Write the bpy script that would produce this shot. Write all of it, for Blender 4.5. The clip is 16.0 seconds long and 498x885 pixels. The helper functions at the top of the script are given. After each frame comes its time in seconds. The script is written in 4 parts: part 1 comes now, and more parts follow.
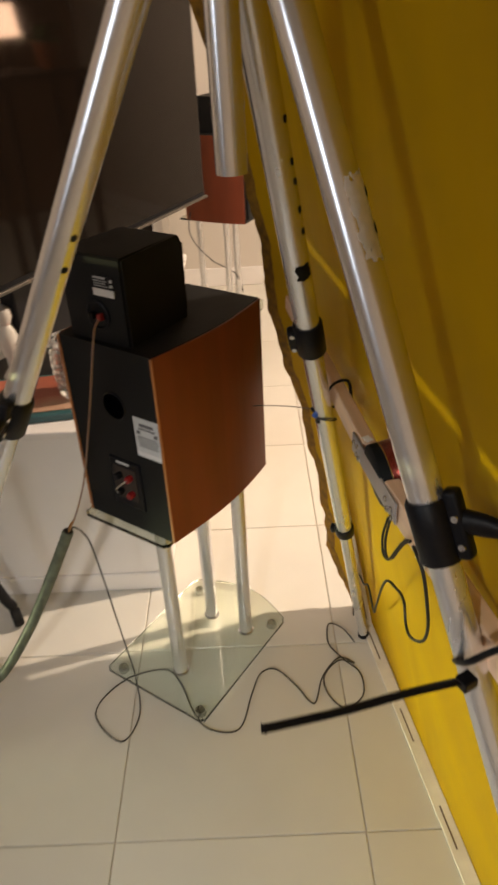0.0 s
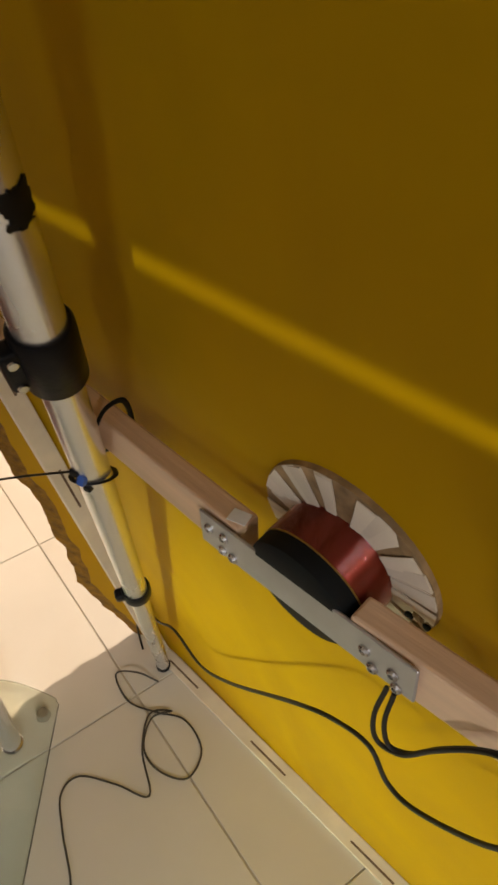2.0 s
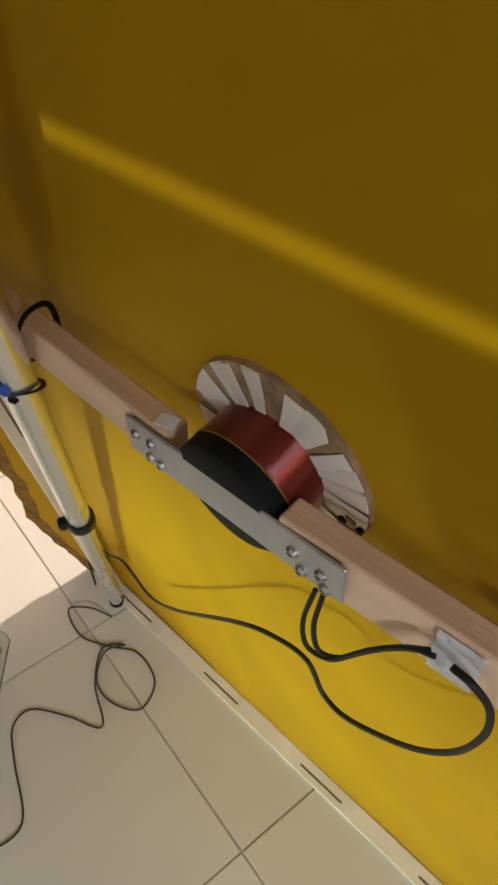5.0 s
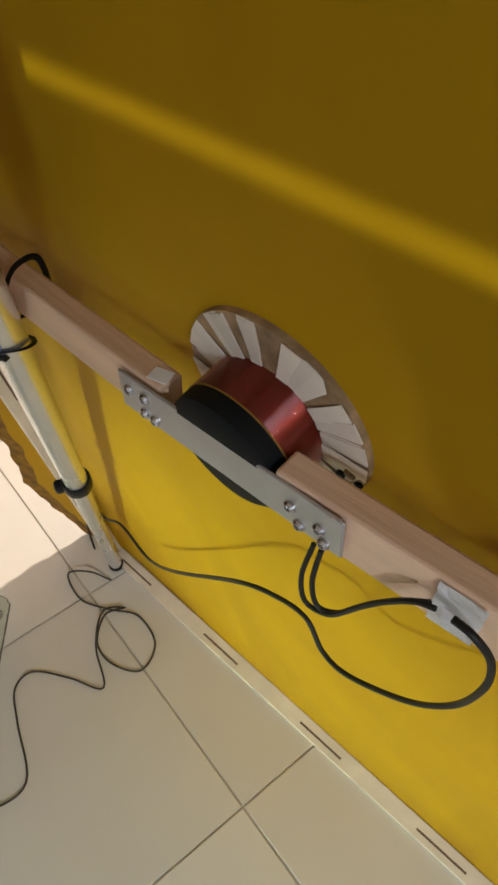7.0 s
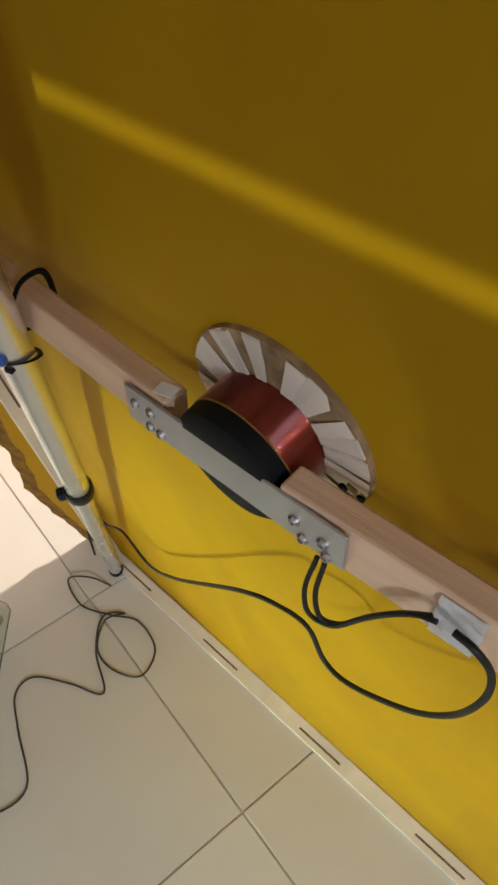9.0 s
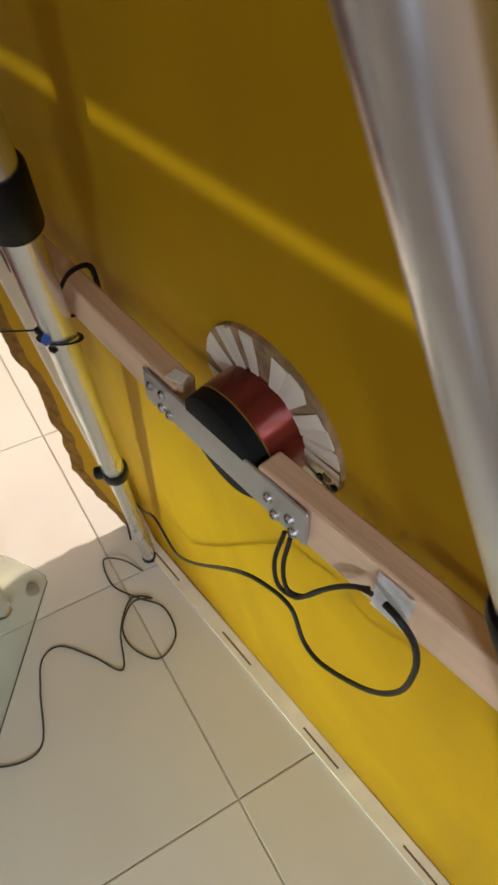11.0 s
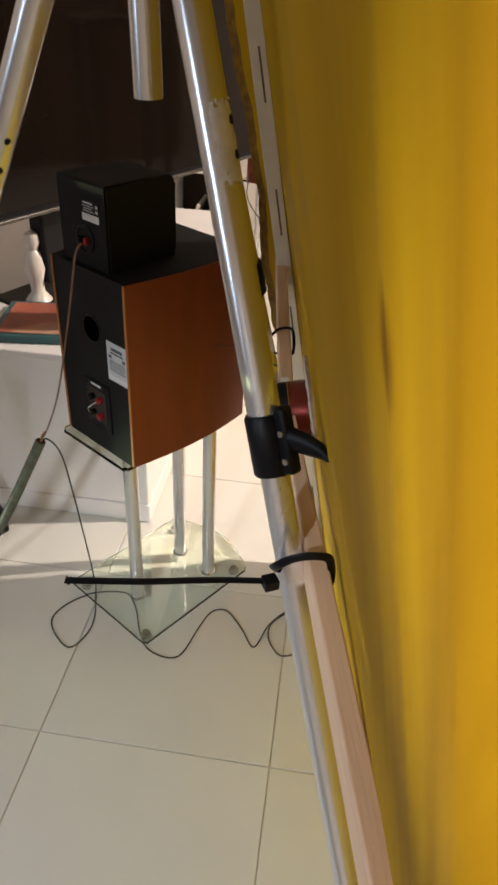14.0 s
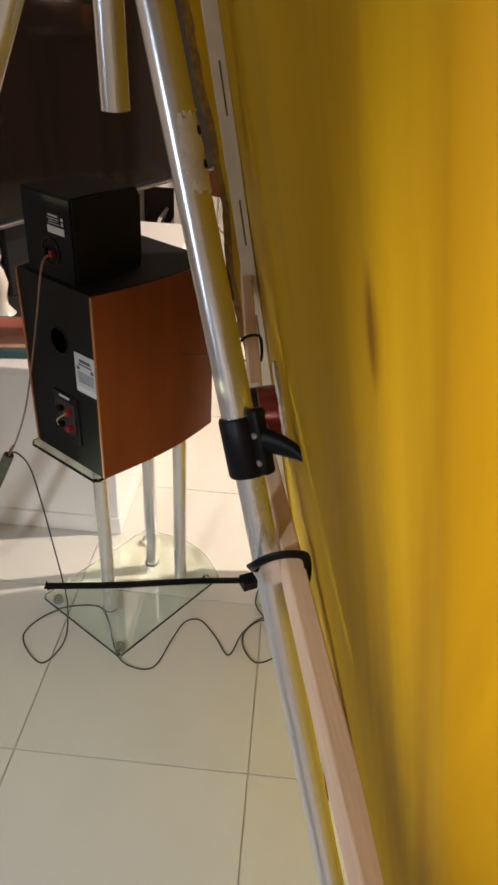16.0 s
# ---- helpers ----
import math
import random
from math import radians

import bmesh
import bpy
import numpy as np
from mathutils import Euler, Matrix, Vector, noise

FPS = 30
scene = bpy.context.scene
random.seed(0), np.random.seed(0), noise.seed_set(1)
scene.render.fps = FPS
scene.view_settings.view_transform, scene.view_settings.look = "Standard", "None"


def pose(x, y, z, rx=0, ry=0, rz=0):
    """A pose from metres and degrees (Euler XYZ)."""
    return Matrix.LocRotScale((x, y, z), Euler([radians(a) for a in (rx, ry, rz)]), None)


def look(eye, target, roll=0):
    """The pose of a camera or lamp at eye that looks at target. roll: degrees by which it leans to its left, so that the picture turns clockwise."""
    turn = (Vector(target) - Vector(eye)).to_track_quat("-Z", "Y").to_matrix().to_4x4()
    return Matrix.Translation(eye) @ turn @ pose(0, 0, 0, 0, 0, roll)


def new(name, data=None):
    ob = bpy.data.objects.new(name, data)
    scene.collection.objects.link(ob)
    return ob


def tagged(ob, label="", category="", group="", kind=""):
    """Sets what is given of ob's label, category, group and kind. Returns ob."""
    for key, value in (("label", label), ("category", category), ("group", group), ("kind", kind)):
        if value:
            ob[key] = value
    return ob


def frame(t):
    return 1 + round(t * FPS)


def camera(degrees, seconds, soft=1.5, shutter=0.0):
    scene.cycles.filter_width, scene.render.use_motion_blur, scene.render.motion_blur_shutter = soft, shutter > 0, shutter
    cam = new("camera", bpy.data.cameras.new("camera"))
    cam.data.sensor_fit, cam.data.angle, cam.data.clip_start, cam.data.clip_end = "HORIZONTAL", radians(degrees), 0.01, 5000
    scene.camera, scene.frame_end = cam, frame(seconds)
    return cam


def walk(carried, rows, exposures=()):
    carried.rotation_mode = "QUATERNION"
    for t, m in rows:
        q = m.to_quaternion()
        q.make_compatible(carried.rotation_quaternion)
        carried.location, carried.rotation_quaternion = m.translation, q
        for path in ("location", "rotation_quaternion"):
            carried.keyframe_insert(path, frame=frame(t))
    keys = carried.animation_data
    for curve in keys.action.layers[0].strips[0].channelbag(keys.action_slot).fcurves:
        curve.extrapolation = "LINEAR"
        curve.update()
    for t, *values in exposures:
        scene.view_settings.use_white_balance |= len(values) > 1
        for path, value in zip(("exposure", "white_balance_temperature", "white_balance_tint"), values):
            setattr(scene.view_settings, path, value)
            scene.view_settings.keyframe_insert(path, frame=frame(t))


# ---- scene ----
cam = camera(39.7, 16.0, soft=2.8, shutter=0.4)
PATH = [
    (0, (-0.172, -0.686, 1.28), (-0.185, 1.008, 0.218), -2.9),
    (0.5, (-0.189, -0.537, 1.262), (-0.022, 1.137, 0.181), -3.6),
    (1, (-0.185, -0.373, 1.225), (0.234, 1.196, 0.057), -1.2),
    (1.5, (-0.209, -0.26, 1.172), (0.588, 1.04, -0.123), -1.85),
    (2, (-0.191, -0.215, 1.135), (0.675, 1.039, -0.16), -1.95),
    (2.5, (-0.182, -0.227, 1.131), (0.714, 0.999, -0.171), -1.3),
    (3, (-0.179, -0.229, 1.108), (0.737, 0.95, -0.223), -0.2),
    (3.5, (-0.181, -0.231, 1.104), (0.71, 0.904, -0.28), 0.3),
    (6, (-0.173, -0.227, 1.089), (0.709, 0.865, -0.336), 0.9),
    (6.5, (-0.175, -0.23, 1.084), (0.675, 0.831, -0.382), 0.2),
    (7, (-0.174, -0.228, 1.088), (0.673, 0.829, -0.384), 0.3),
    (7.5, (-0.175, -0.229, 1.088), (0.671, 0.833, -0.38), 0.4),
    (8, (-0.178, -0.229, 1.093), (0.673, 0.839, -0.368), 0.4),
    (8.5, (-0.175, -0.228, 1.093), (0.677, 0.833, -0.373), 0.6),
    (9, (-0.177, -0.226, 1.097), (0.679, 0.832, -0.369), 0.6),
    (11.5, (-0.164, -0.343, 1.146), (0.448, 0.942, -0.259), 1.2),
    (12, (-0.135, -0.42, 1.188), (0.209, 1.027, -0.149), -3.8),
    (12.3, (-0.123, -0.469, 1.193), (0.154, 1.026, -0.114), -3.6),
    (12.5, (-0.112, -0.507, 1.2), (0.101, 1.008, -0.085), -2.9),
    (13, (-0.064, -0.642, 1.222), (0.017, 0.934, -0.006), -0.1),
    (13.5, (-0.007, -0.71, 1.246), (-0.034, 0.908, 0.07), 0.6),
    (14, (0.01, -0.76, 1.259), (-0.17, 0.89, 0.143), 3.1),
    (14.5, (-0.004, -0.78, 1.263), (-0.115, 0.905, 0.192), 3.3),
    (15, (0.003, -0.787, 1.267), (-0.079, 0.907, 0.206), 3.1),
    (15.5, (0.006, -0.784, 1.267), (-0.08, 0.906, 0.202), 3.2),
    (16, (0.004, -0.776, 1.258), (-0.081, 0.904, 0.176), 3.4),
]
EXPOSURE = [(0.0, -0.03, 7300, 12), (0.5, -0.12, 7600, 13), (2.0, -0.14, 7500, 13), (3.0, -0.14, 6900, 11), (3.5, -0.12, 6700, 11), (6.0, -0.03, 6400, 10), (9.0, 0.02, 6300, 11), (12.0, -0.03, 6350, 11), (13.0, -0.12, 6250, 11), (13.5, -0.10, 6250, 11), (14.0, 0.05, 6250, 10), (16.0, 0.06, 6350, 10)]
walk(cam, [(t, look(eye, target, roll)) for t, eye, target, roll in PATH], EXPOSURE)

# ---- light ----
world = bpy.data.worlds.new("world")
scene.world = world
world.use_nodes = True
world.node_tree.nodes["Background"].inputs[0].default_value = (1.0, 0.9, 0.78, 1)
world.node_tree.nodes["Background"].inputs[1].default_value = 0.05


def lamp(name, kind, eye, target, watts, colour, **more):
    data = bpy.data.lights.new(name, kind)
    data.energy, data.color = watts, colour
    ob = new(name, data)
    ob.matrix_world = look(eye, target)
    return ob


# warm ceiling spot beyond the yellow panel: throws the panel's shadow over the tiles
key = lamp("ceiling_spot", "AREA", (2.16, 1.25, 2.5), (-0.45, 1.25, 0), 125, (1.0, 0.85, 0.71))
key.data.shape, key.data.size = "DISK", 0.07
# made-up small fill spot behind the camera: whitens near tiles, glints on coil, clamps
pool = lamp("added_fill_spot", "SPOT", (-0.56, -1.30, 1.37), (-0.14, 0.10, 0.0), 50, (0.88, 0.95, 1.0))
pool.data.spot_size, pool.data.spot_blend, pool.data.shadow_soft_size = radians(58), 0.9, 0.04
# added low lamp, left near tiles: imitates floor bounce on panel foot and bar
low = lamp("added_bounce_lamp", "SPOT", (-1.12, 0.14, 0.06), (0.10, 0.0, 0.325), 56, (0.82, 0.97, 0.58))
low.data.spot_size, low.data.spot_blend, low.data.shadow_soft_size = radians(49), 0.9, 0.09
# unseen cool lamp added by the left wall behind camera, for bluish glints
cool = lamp("added_cool_lamp", "AREA", (-3.45, -2.35, 1.5), (0.0, -0.2, 0.6), 7, (0.70, 0.82, 1.0))
cool.data.shape, cool.data.size, cool.data.size_y, cool.data.spread = "RECTANGLE", 0.8, 1.3, radians(100)
# unseen spot added behind the panel's near end to brighten its folded edge
near = lamp("added_edge_spot", "SPOT", (-0.80, -1.70, 1.75), (0.05, -0.82, 1.225), 165, (0.96, 0.93, 0.75))
near.data.spot_size, near.data.spot_blend, near.data.shadow_soft_size = radians(15), 0.8, 0.02
# thin unseen lamp, added to throw the light stripe along the panel
sliver = lamp("added_stripe_lamp", "AREA", (-0.74, -0.33, 0.968), (0.0, 0.0, 0.970), 0.013, (0.95, 1.0, 0.5))
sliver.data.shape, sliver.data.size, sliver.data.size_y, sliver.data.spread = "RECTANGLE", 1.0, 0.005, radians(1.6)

# ---- materials ----


def mat(name, base, rough=0.5, metal=0.0, vary=0.12, scale=8.0, bump=0.0, bump_scale=60.0, second=None, second_at=(0.5, 0.7), stretch=(1, 1, 1), rand=0.0, coat=0.0, spec=0.5):
    m = bpy.data.materials.new(name)
    m.use_nodes = True
    nt = m.node_tree
    n, ln = nt.nodes, nt.links
    b = n["Principled BSDF"]
    tc = n.new("ShaderNodeTexCoord")
    mp = n.new("ShaderNodeMapping")
    mp.inputs["Scale"].default_value = stretch
    ln.new(tc.outputs["Object"], mp.inputs[0])
    n1 = n.new("ShaderNodeTexNoise")
    n1.inputs["Scale"].default_value, n1.inputs["Detail"].default_value = scale, 6
    ln.new(mp.outputs[0], n1.inputs[0])
    ramp = n.new("ShaderNodeValToRGB")
    lo = [c * (1 - vary) for c in base]
    hi = [min(1, c * (1 + vary)) for c in base]
    ramp.color_ramp.elements[0].position, ramp.color_ramp.elements[0].color = 0.3, (*lo, 1)
    ramp.color_ramp.elements[1].position, ramp.color_ramp.elements[1].color = 0.7, (*hi, 1)
    ln.new(n1.outputs[0], ramp.inputs[0])
    col = ramp.outputs[0]
    if second:
        n2 = n.new("ShaderNodeTexNoise")
        n2.inputs["Scale"].default_value, n2.inputs["Detail"].default_value = scale * 0.37, 8
        ln.new(mp.outputs[0], n2.inputs[0])
        r2 = n.new("ShaderNodeValToRGB")
        r2.color_ramp.elements[0].position, r2.color_ramp.elements[1].position = second_at
        ln.new(n2.outputs[0], r2.inputs[0])
        mx = n.new("ShaderNodeMixRGB")
        ln.new(r2.outputs[0], mx.inputs[0])
        ln.new(col, mx.inputs[1])
        mx.inputs[2].default_value = (*second, 1)
        col = mx.outputs[0]
    if rand:
        oi = n.new("ShaderNodeObjectInfo")
        hsv = n.new("ShaderNodeHueSaturation")
        mr = n.new("ShaderNodeMapRange")
        mr.inputs[3].default_value, mr.inputs[4].default_value = 1 - rand, 1 + rand
        ln.new(oi.outputs["Random"], mr.inputs[0])
        ln.new(mr.outputs[0], hsv.inputs["Value"])
        ln.new(col, hsv.inputs["Color"])
        col = hsv.outputs[0]
    ln.new(col, b.inputs["Base Color"])
    b.inputs["Metallic"].default_value = metal
    b.inputs["Coat Weight"].default_value = coat
    b.inputs["Specular IOR Level"].default_value = spec
    rr = n.new("ShaderNodeMapRange")
    rr.inputs[3].default_value, rr.inputs[4].default_value = max(0.02, rough * 0.8), min(1, rough * 1.2)
    ln.new(n1.outputs[0], rr.inputs[0])
    ln.new(rr.outputs[0], b.inputs["Roughness"])
    if bump:
        n3 = n.new("ShaderNodeTexNoise")
        n3.inputs["Scale"].default_value, n3.inputs["Detail"].default_value = bump_scale, 5
        ln.new(mp.outputs[0], n3.inputs[0])
        bp = n.new("ShaderNodeBump")
        bp.inputs["Strength"].default_value, bp.inputs["Distance"].default_value = bump, 0.004
        ln.new(n3.outputs[0], bp.inputs["Height"])
        ln.new(bp.outputs[0], b.inputs["Normal"])
    return m


def glass(name, colour, rough=0.02):
    m = bpy.data.materials.new(name)
    m.use_nodes = True
    b = m.node_tree.nodes["Principled BSDF"]
    b.inputs["Base Color"].default_value = (*colour, 1)
    b.inputs["Roughness"].default_value = rough
    b.inputs["Transmission Weight"].default_value = 1.0
    b.inputs["IOR"].default_value = 1.5
    return m


TILE = mat("cream_polished_tile", (0.70, 0.68, 0.62), 0.18, vary=0.05, scale=3, bump=0.03, bump_scale=9, second=(0.63, 0.59, 0.51), second_at=(0.45, 0.8), rand=0.03)
GROUT = mat("grout", (0.56, 0.49, 0.39), 0.9, vary=0.2, scale=20)
YELLOW = mat("yellow_painted_sheet", (0.57, 0.340, 0.006), 0.62, vary=0.10, scale=5, bump=0.12, bump_scale=22, second=(0.50, 0.268, 0.006), second_at=(0.45, 0.75), stretch=(1, 1, 0.35), spec=0.08)
nt = YELLOW.node_tree
nodes, links = nt.nodes, nt.links
bsdf = nodes["Principled BSDF"]
base_out = bsdf.inputs["Base Color"].links[0].from_socket
tc = nodes.new("ShaderNodeTexCoord")
sep = nodes.new("ShaderNodeSeparateXYZ")
links.new(tc.outputs["Object"], sep.inputs[0])
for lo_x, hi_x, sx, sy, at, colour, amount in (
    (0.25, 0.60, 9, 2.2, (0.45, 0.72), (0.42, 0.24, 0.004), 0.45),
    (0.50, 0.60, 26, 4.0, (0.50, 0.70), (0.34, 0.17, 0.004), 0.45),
    # band by the fold: the crease's shade is put into the colour
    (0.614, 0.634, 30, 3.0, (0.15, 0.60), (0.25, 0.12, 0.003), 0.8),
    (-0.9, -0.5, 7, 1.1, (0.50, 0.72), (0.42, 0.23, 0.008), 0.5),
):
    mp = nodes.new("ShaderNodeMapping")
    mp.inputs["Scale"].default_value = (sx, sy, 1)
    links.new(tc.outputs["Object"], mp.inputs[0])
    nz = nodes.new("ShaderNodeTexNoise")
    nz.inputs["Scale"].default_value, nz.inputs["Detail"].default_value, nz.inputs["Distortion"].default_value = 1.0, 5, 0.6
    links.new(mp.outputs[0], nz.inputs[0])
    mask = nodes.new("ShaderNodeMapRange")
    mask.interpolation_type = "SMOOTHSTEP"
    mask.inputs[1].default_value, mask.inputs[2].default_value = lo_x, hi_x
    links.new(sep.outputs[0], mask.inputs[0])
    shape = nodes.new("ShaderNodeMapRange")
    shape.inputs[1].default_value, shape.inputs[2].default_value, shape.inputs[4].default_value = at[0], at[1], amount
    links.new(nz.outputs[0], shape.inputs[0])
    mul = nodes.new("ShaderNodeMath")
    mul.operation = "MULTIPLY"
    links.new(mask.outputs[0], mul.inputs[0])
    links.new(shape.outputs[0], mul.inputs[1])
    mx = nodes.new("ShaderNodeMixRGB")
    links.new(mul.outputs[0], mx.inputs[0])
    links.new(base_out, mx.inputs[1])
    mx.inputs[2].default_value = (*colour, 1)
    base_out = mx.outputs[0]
# one oval brown stain by the near edge
mp = nodes.new("ShaderNodeMapping")
mp.inputs["Scale"].default_value, mp.inputs["Location"].default_value = (105, 52, 0), (-0.597 * 105, -1.215 * 52, 0)
links.new(tc.outputs["Object"], mp.inputs[0])
far_off = nodes.new("ShaderNodeVectorMath")
far_off.operation = "LENGTH"
links.new(mp.outputs[0], far_off.inputs[0])
spot_mask = nodes.new("ShaderNodeMapRange")
spot_mask.interpolation_type = "SMOOTHSTEP"
spot_mask.inputs[1].default_value, spot_mask.inputs[2].default_value, spot_mask.inputs[3].default_value, spot_mask.inputs[4].default_value = 0.25, 1.1, 0.9, 0.0
links.new(far_off.outputs["Value"], spot_mask.inputs[0])
mx = nodes.new("ShaderNodeMixRGB")
links.new(spot_mask.outputs[0], mx.inputs[0])
links.new(base_out, mx.inputs[1])
mx.inputs[2].default_value = (0.20, 0.085, 0.004, 1)
links.new(mx.outputs[0], bsdf.inputs["Base Color"])
ROUGH_EDGE = mat("raw_sponge_edge", (0.26, 0.13, 0.008), 0.95, vary=0.4, scale=60, bump=0.9, bump_scale=160)
PINE = mat("pine_wood", (0.84, 0.58, 0.40), 0.55, vary=0.09, scale=14, bump=0.15, bump_scale=40, second=(0.68, 0.45, 0.30), second_at=(0.5, 0.75), stretch=(0.5, 6, 6))
STRIP = mat("pale_slotted_wood", (0.78, 0.70, 0.57), 0.5, vary=0.10, scale=20, bump=0.08, bump_scale=60)
HOLE_SHADE = mat("hole_shade_black", (0.001, 0.001, 0.001), 0.95, vary=0.1, spec=0.0)
SLOT = mat("slot_brown", (0.17, 0.11, 0.07), 0.8, vary=0.3, scale=60)
DARK = mat("dark_wood_and_recess_shade", (0.035, 0.022, 0.015), 0.8, vary=0.3)
ALU = mat("brushed_aluminium", (0.82, 0.83, 0.86), 0.26, metal=0.87, vary=0.03, scale=7, stretch=(1, 1, 0.1))
ZINC = mat("zinc_plate", (0.52, 0.50, 0.53), 0.42, metal=0.75, vary=0.08, scale=40, bump=0.03, bump_scale=90)
STEEL = mat("screw_steel", (0.6, 0.6, 0.6), 0.25, metal=1.0, vary=0.1)
BLACK = mat("black_plastic", (0.006, 0.006, 0.008), 0.4, spec=0.2, vary=0.25, scale=30, bump=0.08, bump_scale=180)
RUBBER = mat("black_rubber", (0.009, 0.009, 0.009), 0.7, spec=0.25, vary=0.25, scale=30)
VINYL = mat("black_vinyl", (0.009, 0.009, 0.009), 0.6, spec=0.2, vary=0.25, scale=14, bump=0.1, bump_scale=220)
CHERRY = mat("cherry_veneer", (0.190, 0.038, 0.012), 0.42, spec=0.35, vary=0.14, scale=6, bump=0.05, bump_scale=50, second=(0.15, 0.036, 0.010), second_at=(0.45, 0.8), stretch=(3, 3, 0.4))
EDGING = mat("cherry_edging", (0.42, 0.16, 0.05), 0.45)
COPPER = mat("enamelled_copper", (0.26, 0.028, 0.014), 0.25, metal=0.8, coat=1.0, vary=0.08, scale=6, stretch=(0.01, 0.01, 1))
FORMER = mat("dark_former", (0.007, 0.009, 0.011), 0.6, spec=0.2, vary=0.3, scale=30)
PAPER = mat("glued_paper", (0.78, 0.70, 0.60), 0.8, vary=0.14, scale=25, bump=0.2, bump_scale=90, rand=0.10)
GLUE = mat("dried_glue", (0.36, 0.24, 0.13), 0.6, vary=0.45, scale=70, bump=0.5, bump_scale=120)
WHITE = mat("white_paint", (0.84, 0.81, 0.79), 0.45, vary=0.03, scale=4, bump=0.02)
# unseen right wall is brown only to darken the screen's reflection
WALL_BROWN = mat("brown_wall", (0.20, 0.12, 0.07), 0.8, vary=0.1, scale=3)
WALL = mat("wall_paint", (0.66, 0.61, 0.55), 0.8, vary=0.03, scale=3, bump=0.06, bump_scale=120)
CEIL = mat("ceiling_paint", (0.46, 0.44, 0.41), 0.9, vary=0.02, scale=3)
LABEL = mat("pale_label", (0.55, 0.57, 0.58), 0.4, vary=0.08, scale=60)
PRINT = mat("label_print", (0.10, 0.10, 0.11), 0.6, vary=0.2)
WHITE_PRINT = mat("white_print", (0.7, 0.7, 0.7), 0.5)
RED = mat("red_plastic", (0.26, 0.012, 0.015), 0.35, vary=0.1)
WIRE_DARK = mat("dark_wire", (0.016, 0.015, 0.013), 0.5, spec=0.3, vary=0.3, scale=40)
WIRE_THIN = mat("thin_grey_wire", (0.045, 0.040, 0.032), 0.45, vary=0.3, scale=40)
WIRE_PINK = mat("pinkish_speaker_wire", (0.30, 0.20, 0.17), 0.4, vary=0.2, scale=40)
CONDUIT = mat("grey_green_conduit", (0.10, 0.115, 0.08), 0.5, vary=0.35, scale=60, bump=0.2, bump_scale=100)
SCREEN = mat("dark_screen", (0.006, 0.004, 0.003), 0.06, spec=0.14, vary=0.2, scale=2)
BEZEL = mat("screen_bezel", (0.10, 0.09, 0.08), 0.35, metal=0.6)
FLAKE = mat("torn_white_label", (0.84, 0.83, 0.81), 0.7, vary=0.12, scale=50, bump=0.4, bump_scale=90)
TEAL = mat("teal_lacquer", (0.03, 0.10, 0.11), 0.3, vary=0.2)
REDART = mat("red_brown_picture", (0.36, 0.10, 0.06), 0.5, vary=0.4, scale=7, second=(0.50, 0.30, 0.20), second_at=(0.5, 0.6))
CERAMIC = mat("white_ceramic", (0.72, 0.68, 0.62), 0.25, vary=0.06)
RATTAN = mat("grey_weave", (0.30, 0.27, 0.23), 0.7, vary=0.5, scale=40)
TAPE = mat("white_tape", (0.92, 0.91, 0.92), 0.55, vary=0.08, scale=40, bump=0.25, bump_scale=70)
BLUE = mat("blue_tip", (0.03, 0.12, 0.5), 0.4)
GLASS = glass("greenish_glass", (0.74, 0.77, 0.68))
VASE_GLASS = glass("ribbed_glass", (0.86, 0.92, 0.95), 0.08)
CONE = mat("silver_cone", (0.55, 0.53, 0.50), 0.35, metal=0.6)

# ---- building helpers ----


def part(name, bm, material, parent=None, label="", smooth=False):
    me = bpy.data.meshes.new(name)
    bmesh.ops.recalc_face_normals(bm, faces=bm.faces)
    if smooth:
        # keep the edges of caps and rims crisp
        for e in bm.edges:
            if len(e.link_faces) == 2 and e.calc_face_angle(0.0) > 0.75:
                e.smooth = False
    bm.to_mesh(me)
    bm.free()
    for p in me.polygons:
        p.use_smooth = smooth
    me.materials.append(material)
    ob = new(name, me)
    if parent is not None:
        ob.parent = parent
    if label:
        ob["label"] = label
    return ob


def empty(name, m, label, category, group=""):
    ob = new(name)
    ob.empty_display_size = 0.05
    ob.matrix_world = m
    return tagged(ob, label, category, group)


def box_bm(sx, sy, sz, m=Matrix(), bevel=0.0, seg=2):
    """A bevelled box, centred on m."""
    bm = bmesh.new()
    bmesh.ops.create_cube(bm, size=1, matrix=Matrix.Diagonal((sx, sy, sz, 1)))
    if bevel:
        bmesh.ops.bevel(bm, geom=bm.edges[:], offset=bevel, segments=seg, affect="EDGES", profile=0.5)
    bmesh.ops.transform(bm, matrix=m, verts=bm.verts)
    return bm


def add(bm, other):
    """Joins other into bm."""
    me = bpy.data.meshes.new("join")
    other.to_mesh(me)
    other.free()
    bm.from_mesh(me)
    bpy.data.meshes.remove(me)
    return bm


def between(a, b):
    """A pose at a whose z axis points to b."""
    a, b = Vector(a), Vector(b)
    return Matrix.Translation(a) @ (b - a).to_track_quat("Z", "X").to_matrix().to_4x4()


